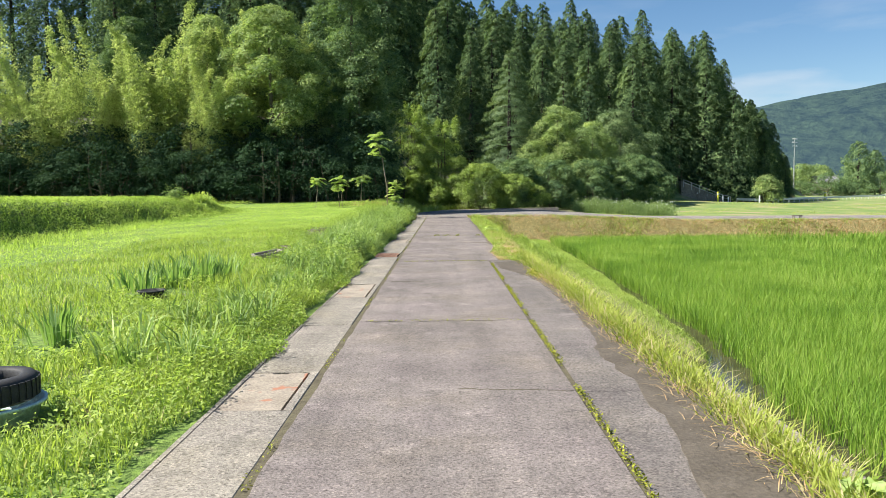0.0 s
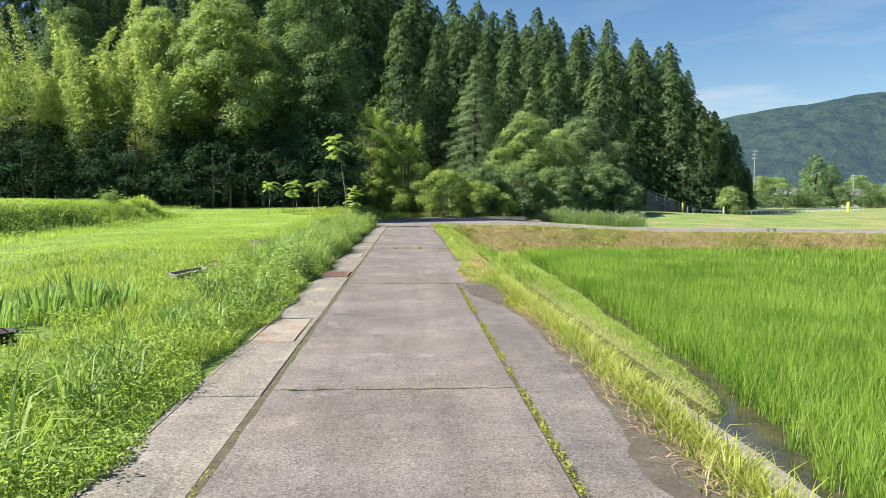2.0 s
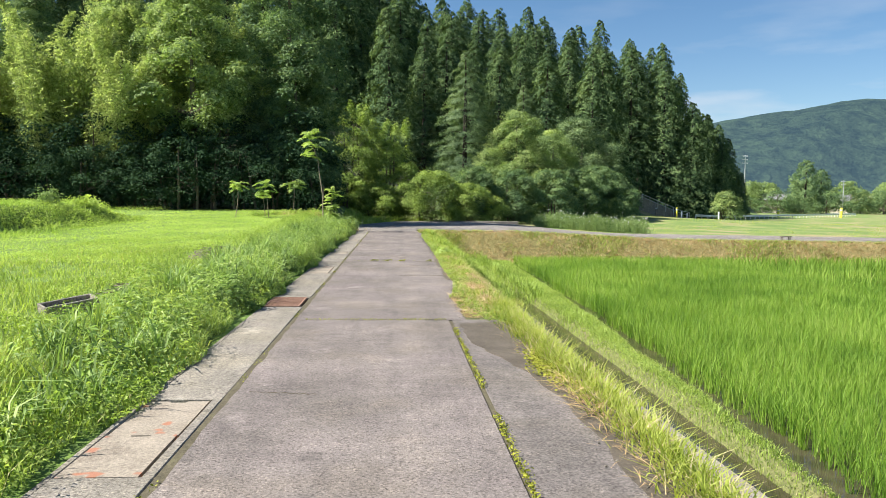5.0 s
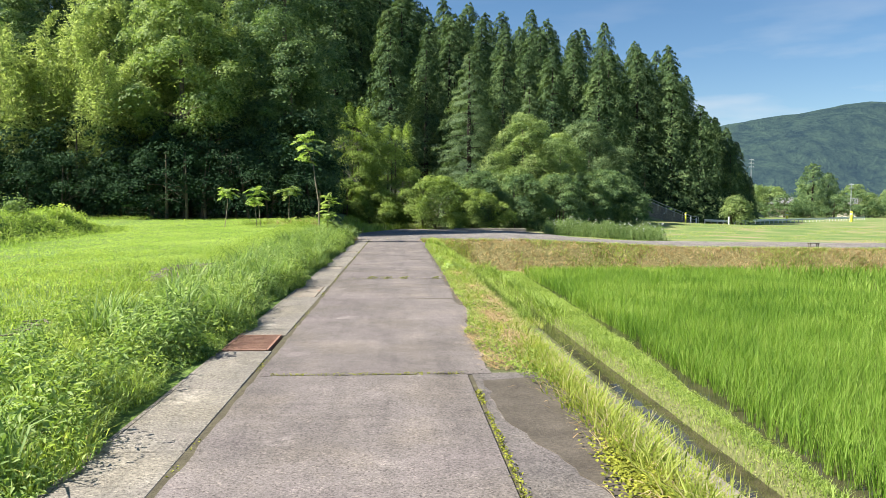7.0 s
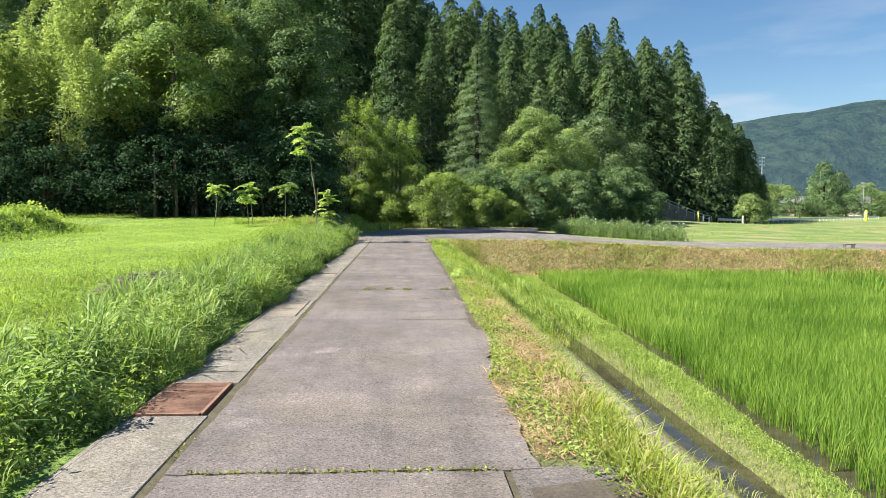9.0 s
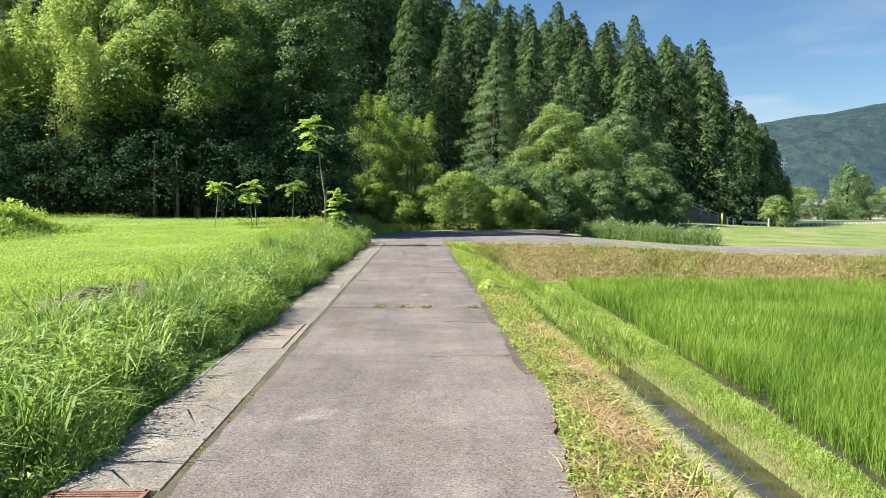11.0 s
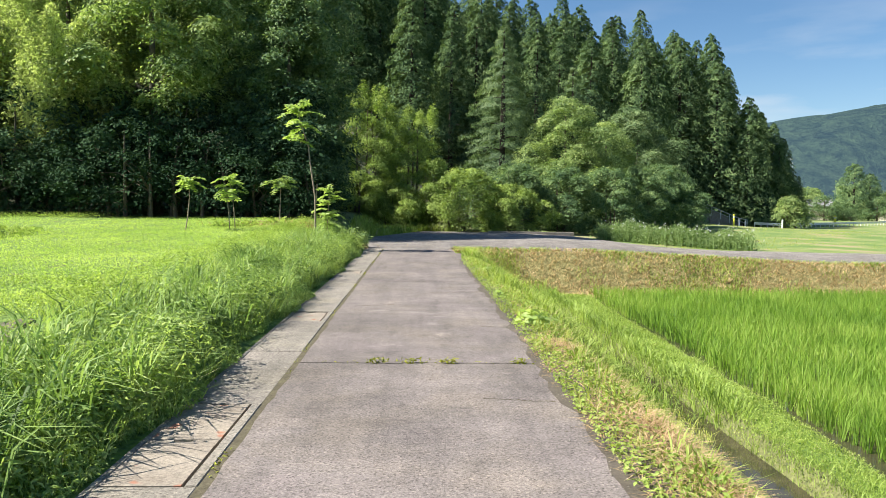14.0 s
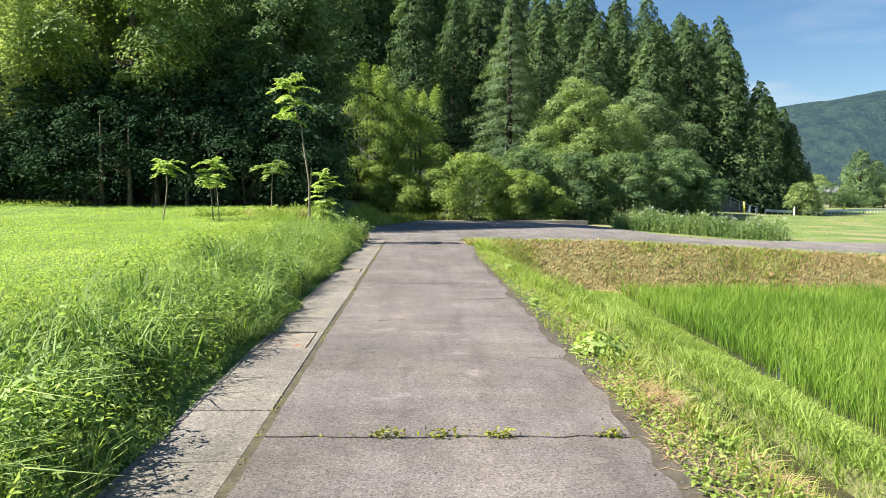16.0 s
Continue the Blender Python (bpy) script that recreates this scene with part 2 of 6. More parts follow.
def mountain_material():
    m, nt, b, geo = blank("far_slope_haze_glow")
    p = geo.outputs["Position"]
    n1, n2 = noise_tex(nt, p, 0.012, 7, 0.7), noise_tex(nt, p, 0.055, 6, 0.75)
    col = ramp(nt, n1, [(0.35, (0.015, 0.034, 0.028)), (0.55, (0.032, 0.06, 0.036)), (0.7, (0.06, 0.09, 0.045))])
    col = mix(nt, 0.5, col, ramp(nt, n2, [(0.4, (0.004, 0.01, 0.009)), (0.6, (0.075, 0.11, 0.055))]))
    nt.links.new(col, b.inputs["Base Color"])
    b.inputs["Roughness"].default_value, b.inputs["Specular IOR Level"].default_value = 1.0, 0.0
    # faint blue emission stands in for distance haze over the slope
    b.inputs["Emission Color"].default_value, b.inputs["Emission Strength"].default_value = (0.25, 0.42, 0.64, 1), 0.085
    bump(nt, b, n2, 1.0, 22.0)
    return m


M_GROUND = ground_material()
M_ROAD = road_material("worn_concrete_road", (0.188, 0.163, 0.152), 1.0)
M_APRON = road_material("worn_concrete_apron", (0.165, 0.146, 0.136), 1.1)
M_CROSS = road_material("old_asphalt", (0.225, 0.205, 0.19))
M_GUTTER = road_material("weathered_gutter_concrete", (0.245, 0.222, 0.19), 0.8)
M_COVER = surface("stained_cover_concrete", (0.12, 0.09, 0.07), (0.25, 0.215, 0.175), (0.36, 0.31, 0.25), 3.5, 50.0, 0.92, 0.008, spots=((0.3, 0.14, 0.09), 4.0, 0.62))
M_DARK = surface("damp_joint_soil", (0.04, 0.035, 0.02), (0.09, 0.078, 0.05), (0.15, 0.14, 0.07), 6.0, 50.0, 0.95, 0.01)
M_WET = surface("damp_silt_over_concrete", (0.05, 0.04, 0.03), (0.09, 0.075, 0.058), (0.15, 0.125, 0.1), 3.0, 40.0, 0.7, 0.008)
M_RUST = surface("rusted_steel", (0.12, 0.06, 0.04), (0.28, 0.16, 0.115), (0.4, 0.26, 0.2), 8.0, 80.0, 0.8, 0.003, 0.3)
M_WATER = water_material()
M_MUD = surface("wet_paddy_mud", (0.04, 0.032, 0.02), (0.08, 0.065, 0.04), (0.13, 0.11, 0.07), 2.0, 30.0, 0.75, 0.02)
M_BARK = surface("grey_brown_bark", (0.05, 0.04, 0.03), (0.11, 0.09, 0.065), (0.2, 0.17, 0.13), 4.0, 40.0, 0.95, 0.02)
M_CEDARBARK = surface("dark_cedar_bark", (0.015, 0.012, 0.01), (0.035, 0.027, 0.02), (0.06, 0.048, 0.036), 3.0, 30.0, 0.95, 0.02)
M_PALEBARK = surface("pale_sapling_bark", (0.14, 0.11, 0.08), (0.26, 0.21, 0.16), (0.38, 0.33, 0.27), 6.0, 60.0, 0.9, 0.005)
M_CULM = surface("green_bamboo_culm", (0.12, 0.16, 0.04), (0.2, 0.25, 0.08), (0.3, 0.32, 0.14), 1.0, 20.0, 0.5, 0.002)
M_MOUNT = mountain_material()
M_GRASS = foliage("fresh_meadow_grass", (0.14, 0.21, 0.045), (0.33, 0.42, 0.09), (0.52, 0.59, 0.2), 0.5, patch=0.5, dry=((0.5, 0.44, 0.268), 0.96))
M_LAWN = foliage("short_lawn_grass", (0.22, 0.34, 0.075), (0.38, 0.5, 0.125), (0.52, 0.61, 0.2), 0.5, patch=0.3)
M_HERB = foliage("broad_weed_leaves", (0.15, 0.23, 0.05), (0.33, 0.44, 0.1), (0.5, 0.59, 0.2), 0.45, patch=0.6)
M_YGRASS = foliage("yellowed_verge_grass", (0.24, 0.31, 0.05), (0.41, 0.46, 0.1), (0.58, 0.59, 0.21), 0.5, patch=1.0, dry=((0.56, 0.48, 0.29), 0.85))
M_STRAW = foliage("dry_cut_straw", (0.25, 0.16, 0.08), (0.46, 0.32, 0.17), (0.66, 0.52, 0.31), 0.2, 0.8, 1.5)
M_RICE = foliage("young_rice_blades", (0.115, 0.225, 0.032), (0.23, 0.37, 0.055), (0.4, 0.51, 0.125), 0.5, 0.55, 0.35)
M_CEDAR = foliage("cedar_needles", (0.036, 0.07, 0.036), (0.098, 0.158, 0.068), (0.21, 0.285, 0.115), 0.2, 0.75, 0.3, 0.08)
M_OAK = foliage("dark_broad_leaves", (0.055, 0.105, 0.055), (0.135, 0.215, 0.092), (0.29, 0.38, 0.165), 0.33, 0.6, 0.6, 0.15)
M_BRIGHT = foliage("bright_broad_leaves", (0.095, 0.155, 0.06), (0.25, 0.34, 0.125), (0.45, 0.53, 0.22), 0.4, 0.55, 0.4, 0.2)
M_BAMBOO = foliage("bamboo_leaves", (0.2, 0.265, 0.1), (0.4, 0.475, 0.2), (0.62, 0.67, 0.34), 0.5, 0.5, 0.4, 0.3)
M_FIR = foliage("fir_needles", (0.055, 0.1, 0.05), (0.13, 0.2, 0.085), (0.26, 0.34, 0.15), 0.25, 0.6, 0.3, 0.3)
# understorey leaves: the shade below the overhanging crowns is put into this colour
M_SHADE = foliage("shade_toned_leaves", (0.016, 0.038, 0.02), (0.034, 0.07, 0.034), (0.068, 0.115, 0.055), 0.15, 0.8, 0.5, 0.04)
M_IVY = foliage("sunlit_vine_leaves", (0.1, 0.16, 0.045), (0.25, 0.345, 0.085), (0.44, 0.53, 0.16), 0.35, 0.6, 0.5)
M_IRIS = foliage("sword_leaves", (0.11, 0.2, 0.06), (0.22, 0.34, 0.11), (0.34, 0.46, 0.18), 0.45, 0.5, 1.0)
M_SAP = foliage("sapling_leaves", (0.22, 0.32, 0.09), (0.37, 0.48, 0.16), (0.52, 0.6, 0.25), 0.5, 0.5, 1.0, 0.3)
M_VERGE = foliage("deep_green_verge_leaves", (0.09, 0.15, 0.045), (0.25, 0.37, 0.11), (0.5, 0.59, 0.24), 0.4, 0.55, 0.9)
M_SAGE = foliage("grey_green_weed_leaves", (0.12, 0.19, 0.07), (0.22, 0.31, 0.12), (0.36, 0.45, 0.2), 0.35, 0.6, 0.8)
M_FLOWER = plain("white_petals", (0.75, 0.75, 0.7), 0.7)
M_RUBBER = surface("old_black_rubber", (0.012, 0.012, 0.013), (0.025, 0.025, 0.027), (0.05, 0.05, 0.05), 6, 80, 0.65, 0.002)
M_PLASTIC = plain("faded_aqua_plastic", (0.45, 0.56, 0.55), 0.55)
M_WHITE = plain("white_painted_steel", (0.75, 0.77, 0.78), 0.45)
M_STEEL = plain("galvanised_steel", (0.5, 0.52, 0.53), 0.45, 0.6)
M_YELLOW = plain("yellow_plastic", (0.85, 0.75, 0.05), 0.5)
M_WOOD = surface("grey_weathered_wood", (0.1, 0.08, 0.06), (0.2, 0.17, 0.13), (0.34, 0.3, 0.25), 5, 60, 0.9, 0.004)
M_ROOF = surface("grey_roof_tiles", (0.12, 0.12, 0.13), (0.22, 0.22, 0.23), (0.33, 0.33, 0.34), 2, 20, 0.6, 0.01)
M_WALL = plain("cream_house_wall", (0.55, 0.5, 0.42), 0.85)
M_EARTH = surface("bare_slope_earth", (0.06, 0.05, 0.04), (0.12, 0.1, 0.075), (0.2, 0.17, 0.13), 0.8, 12, 0.95, 0.05)
M_MOSS = foliage("yellow_moss", (0.13, 0.15, 0.02), (0.25, 0.27, 0.035), (0.38, 0.38, 0.06), 0.15, 0.9, 2.0)


# ---- mesh helpers ----
def np_mesh(name, V, F, material=None, smooth=False):
    """A mesh from vertex and same-sized polygon arrays."""
    V, F = np.asarray(V, dtype=np.float32), np.asarray(F, dtype=np.int32)
    me = bpy.data.meshes.new(name)
    me.vertices.add(len(V))
    me.vertices.foreach_set("co", V.ravel())
    me.loops.add(F.size)
    me.loops.foreach_set("vertex_index", F.ravel())
    me.polygons.add(len(F))
    me.polygons.foreach_set("loop_start", np.arange(0, F.size, F.shape[1], dtype=np.int32))
    me.update(calc_edges=True)
    if smooth:
        me.polygons.foreach_set("use_smooth", np.ones(len(F), dtype=bool))
    if material:
        me.materials.append(material)
    return me


def child(name, me, parent, label=""):
    ob = new(name, me)
    ob.parent = parent
    if label:
        tagged(ob, label)
    return ob


def part(name, bm, material, parent=None, label=""):
    me = bpy.data.meshes.new(name)
    bm.to_mesh(me)
    bm.free()
    me.materials.append(material)
    ob = new(name, me)
    if parent:
        ob.parent = parent
    if label:
        tagged(ob, label)
    return ob


def box(bm, x0, y0, z0, x1, y1, z1, bevel=0.0):
    r = bmesh.ops.create_cube(bm, size=1.0, matrix=Matrix.LocRotScale(((x0 + x1) / 2, (y0 + y1) / 2, (z0 + z1) / 2), None, (x1 - x0, y1 - y0, z1 - z0)))
    if bevel:
        vs = set(r["verts"])
        bmesh.ops.bevel(bm, geom=[e for e in bm.edges if e.verts[0] in vs and e.verts[1] in vs], offset=bevel, segments=1, affect="EDGES")
    return bm


def tubes(paths, sides=6):
    """Verts and quads of tapered tubes; each path is a list of (point, radius)."""
    V, F, base = [], [], 0
    for path in paths:
        P = np.array([p for p, _ in path], dtype=float)
        for i, (p, r) in enumerate(path):
            d = P[min(i + 1, len(P) - 1)] - P[max(i - 1, 0)]
            d = d / (np.linalg.norm(d) + 1e-9)
            a = np.cross(d, (0.31, 0.95, 0.1))
            a /= np.linalg.norm(a) + 1e-9
            b = np.cross(d, a)
            for k in range(sides):
                w = 2 * math.pi * k / sides
                V.append(P[i] + r * (math.cos(w) * a + math.sin(w) * b))
        for i in range(len(path) - 1):
            for k in range(sides):
                k2 = (k + 1) % sides
                F.append((base + i * sides + k, base + i * sides + k2, base + (i + 1) * sides + k2, base + (i + 1) * sides + k))
        base += len(path) * sides
    return np.array(V), np.array(F)


def blades(roots, h, w, lean, droop=0.3, turn=None):
    """Bent tapering blades, three triangles each. roots (n,3); h, w, lean: arrays or numbers."""
    n = len(roots)
    h, w, lean = np.broadcast_to(h, n), np.broadcast_to(w, n), np.broadcast_to(lean, n)
    a = rng.uniform(0, 2 * np.pi, n) if turn is None else turn
    d = np.stack([np.cos(a), np.sin(a), np.zeros(n)], 1)
    tw = a + np.pi / 2 + rng.normal(0, 0.7, n)
    s = np.stack([np.cos(tw), np.sin(tw), np.zeros(n)], 1) * (w / 2)[:, None]
    up = np.zeros((n, 3))
    up[:, 2] = 1
    mid = roots + up * (h * 0.55)[:, None] + d * (h * lean * 0.35)[:, None]
    tip = roots + up * (h * (1 - droop * lean))[:, None] + d * (h * lean)[:, None]
    V = np.stack([roots - s * 0.8, roots + s * 0.8, mid - s, mid + s, tip], 1).reshape(-1, 3)
    o = (np.arange(n) * 5)[:, None, None]
    F = (np.array([[0, 1, 2], [1, 3, 2], [2, 3, 4]])[None] + o).reshape(-1, 3)
    return V, F


def leaves(P, N, size, aspect=0.45, fold=0.25):
    """Folded pointed leaves (two triangles each) at P, facing about N."""
    n = len(P)
    N = N / (np.linalg.norm(N, axis=1, keepdims=True) + 1e-9)
    R = rng.normal(size=(n, 3))
    L = np.cross(N, R)
    L /= np.linalg.norm(L, axis=1, keepdims=True) + 1e-9
    W = np.cross(N, L)
    s = np.broadcast_to(size, n)[:, None]
    V = np.stack([P - L * s * 0.5, P + W * s * aspect * 0.5 + N * s * fold * 0.4, P + L * s * 0.5 - N * s * 0.12, P - W * s * aspect * 0.5 + N * s * fold * 0.4], 1).reshape(-1, 3)
    o = (np.arange(n) * 4)[:, None, None]
    F = (np.array([[0, 1, 2], [0, 2, 3]])[None] + o).reshape(-1, 3)
    return V, F


def joined(*pairs):
    V, F, o = [], [], 0
    for v, f in pairs:
        V.append(v)
        F.append(f + o)
        o += len(v)
    return np.concatenate(V), np.concatenate(F)


def smooth01(x, a, b):
    t = np.clip((np.asarray(x, dtype=float) - a) / (b - a), 0, 1)
    return t * t * (3 - 2 * t)


def wave(x, y, k=1.0, seed=0.0):
    """A cheap rolling noise, about -1 to 1."""
    return (np.sin(x * 1.3 * k + seed) * np.cos(y * 0.9 * k - seed * 2) + 0.6 * np.sin(x * 2.9 * k - y * 2.3 * k + seed * 3) + 0.4 * np.cos(x * 5.1 * k + y * 4.7 * k + seed)) / 2


# ---- the lie of the land ----
PADDY, WATER, BUND_TOP, EDGE_Y = -1.6, -1.57, -1.34, 43.4


def falling(x):
    """How far the crossing road has dropped at x: it runs downhill towards the paddies."""
    return -np.interp(np.asarray(x, dtype=float), [6.4, 15, 40], [0, 0.38, 0.6])


def crossing_near(x):
    """The near edge of the crossing road."""
    return np.full(np.shape(x), 45.6)


def crossing_far(x):
    x = np.asarray(x, dtype=float)
    return np.where(x < 12, 64.5 - 11.3 * smooth01(x, 9.2, 12.2) - 11.0 * (1 - smooth01(x, -3, 1)), 53.2)


def bund_right(y):
    """The paddy-side foot of the bund, which widens towards the crossing road."""
    return np.interp(y, [12, 16, 21, 28, 42], [4.9, 5.1, 5.35, 5.72, 6.1])


def lawn(x, y):
    """Height of the meadow beside the road."""
    rise = np.interp(y, [0, 10, 19, 25, 42, 49, 60], [0.03, 0.08, 0.16, 0.28, 0.68, 0.95, 1.2])
    edge = -13.2 + 1.6 * smooth01(y, 22, 38)
    terrace = np.interp(y, [0, 22, 36], [1.3, 1.2, 0.75]) * smooth01(edge + 0.5 - x, 0, 1.6) * (1 - smooth01(y, 38.5, 41))
    return rise * smooth01(-x, 1.7, 4.0) + terrace + 0.03 * wave(x, y, 0.8) * smooth01(-x, 2, 5)


def hill(x, y):
    """The wooded hill behind."""
    x, y = np.asarray(x, dtype=float), np.asarray(y, dtype=float)
    yy = np.clip(y, 0, 180)
    foot = 26 + (yy - 95) * 0.8
    right = 1 - smooth01(x - foot, -26, -3)
    up = np.interp(y - 22 * smooth01(x, -6, 5), [54, 70, 90, 128, 168, 240], [0, 2.0, 5.5, 16, 24, 30])
    return up * right


def height(x, y):
    x, y = np.asarray(x, dtype=float), np.asarray(y, dtype=float)
    # right-hand side: verge, bank, ditch, bund, furrow, paddy
    wall = 1 - smooth01(y, 14.5, 19)                       # retaining wall near, grass bank further on
    bank_x = 2.35 + (1 - wall) * np.interp(y, [27, 31], [1.0, 1.75])
    prof = -0.022 - 0.08 * wall * smooth01(x, 1.65, 1.95) - 1.48 * smooth01(x, 1.75 + 0.35 * wall, bank_x)
    ditch = -1.85 + 0.35 * smooth01(y, 39, 42)
    prof = np.where(x > bank_x, np.where(x < 4.2, np.minimum(-1.5, prof), prof), prof)
    z = prof
    end = smooth01(y, 12.2, 13.4)
    foot = bund_right(y)
    z = np.where((x >= 4.1) & (x < foot), ditch + (BUND_TOP - ditch + 0.05 * wave(x, y, 1.2)) * smooth01(x, 4.4, 4.66) * (1 - smooth01(x, foot - 0.3, foot)) * end, z)
    z = np.where(x >= foot, PADDY - 0.1, z)
    # far bank up to the crossing road
    top = crossing_near(x) - 0.2
    level = smooth01(y, top - 3.2, top - 2.2) * smooth01(x, 3.2, 4.1)
    z = z * (1 - level) - 1.5 * level
    far = smooth01(y, top - 2.0, top)
    z = z * (1 - far) + (falling(x) * (1 - smooth01(y, 62, 95)) - 0.03) * far
    right_side = z
    left_side = lawn(x, y) - 0.03
    z = np.where(x > 1.0, right_side, np.where(x < -1.6, left_side, -0.06))
    z = np.where((y > 44.5) & (x > -1.6) & (x <= 1.0), -0.03, z)
    return z + hill(x, y) * (1 - smooth01(np.hypot(x, y), 700, 1500)) - 1.0 * smooth01(x, 30, 58) * smooth01(y, 60, 110)


def build_ground():
    xs = np.concatenate([[-3000, -1500, -700, -300, -150, -90], np.arange(-60, -16, 2.0), np.arange(-16, -1.7, 0.4), np.arange(-1.7, 7.0, 0.1), np.arange(7, 20, 0.6), np.arange(20, 100, 3.0), [120, 160, 240, 400, 800, 1500, 3000]])
    ys = np.concatenate([[-1500, -500, -150, -60, -20], np.arange(-10, 20, 0.5), np.arange(20, 66, 0.3), np.arange(66, 200, 3.0), [220, 260, 320, 420, 600, 900, 1500, 3000]])
    X, Y = np.meshgrid(xs, ys)
    Z = height(X, Y)
    V = np.stack([X, Y, Z], -1).reshape(-1, 3)
    ny, nx = X.shape
    i = (np.arange(ny - 1)[:, None] * nx + np.arange(nx - 1)[None]).ravel()
    F = np.stack([i, i + 1, i + nx + 1, i + nx], 1)
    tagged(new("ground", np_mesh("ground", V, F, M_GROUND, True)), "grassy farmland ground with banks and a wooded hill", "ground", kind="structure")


def polygon_slab(name, outline, z0, z1, material, parent, label=""):
    """A flat slab with the given outline (x, y), its top at z1."""
    bm = bmesh.new()
    top = bm.faces.new([bm.verts.new((x, y, z1)) for x, y in outline])
    if top.normal.z < 0 or sum(outline[i - 1][0] * outline[i][1] - outline[i][0] * outline[i - 1][1] for i in range(len(outline))) < 0:
        top.normal_flip()
    r = bmesh.ops.extrude_face_region(bm, geom=[top])
    for v in r["geom"]:
        if isinstance(v, bmesh.types.BMVert):
            v.co.z = z0
    bmesh.ops.recalc_face_normals(bm, faces=bm.faces)
    bmesh.ops.triangulate(bm, faces=[f for f in bm.faces if len(f.verts) > 4])
    return part(name, bm, material, parent, label)


def jag(a, b, n, amp, seed):
    """A ragged line from a to b."""
    r = random.Random(seed)
    (x0, y0), (x1, y1) = a, b
    L = math.hypot(x1 - x0, y1 - y0) or 1
    nx, ny = -(y1 - y0) / L, (x1 - x0) / L
    out = []
    for i in range(n + 1):
        t = i / n
        o = 0 if i in (0, n) else r.uniform(-amp, amp)
        out.append((x0 + (x1 - x0) * t + nx * o, y0 + (y1 - y0) * t + ny * o))
    return out


# ---- ground, roads, gutter ----
build_ground()

CRACKS = [-6.0, 1.1, 8.5, 16.0, 25.5, 33.5, 45.2]
ROAD_L, ROAD_R = -1.005, 1.0


def right_edge(y):
    """Where the road's concrete ends on the paddy side once the apron has stopped."""
    return float(np.interp(y, [16, 18.3, 20, 23, 28, 33, 39, 44, 46], [1.25, 1.17, 1.42, 1.4, 1.47, 1.48, 1.5, 1.8, 2.6]))


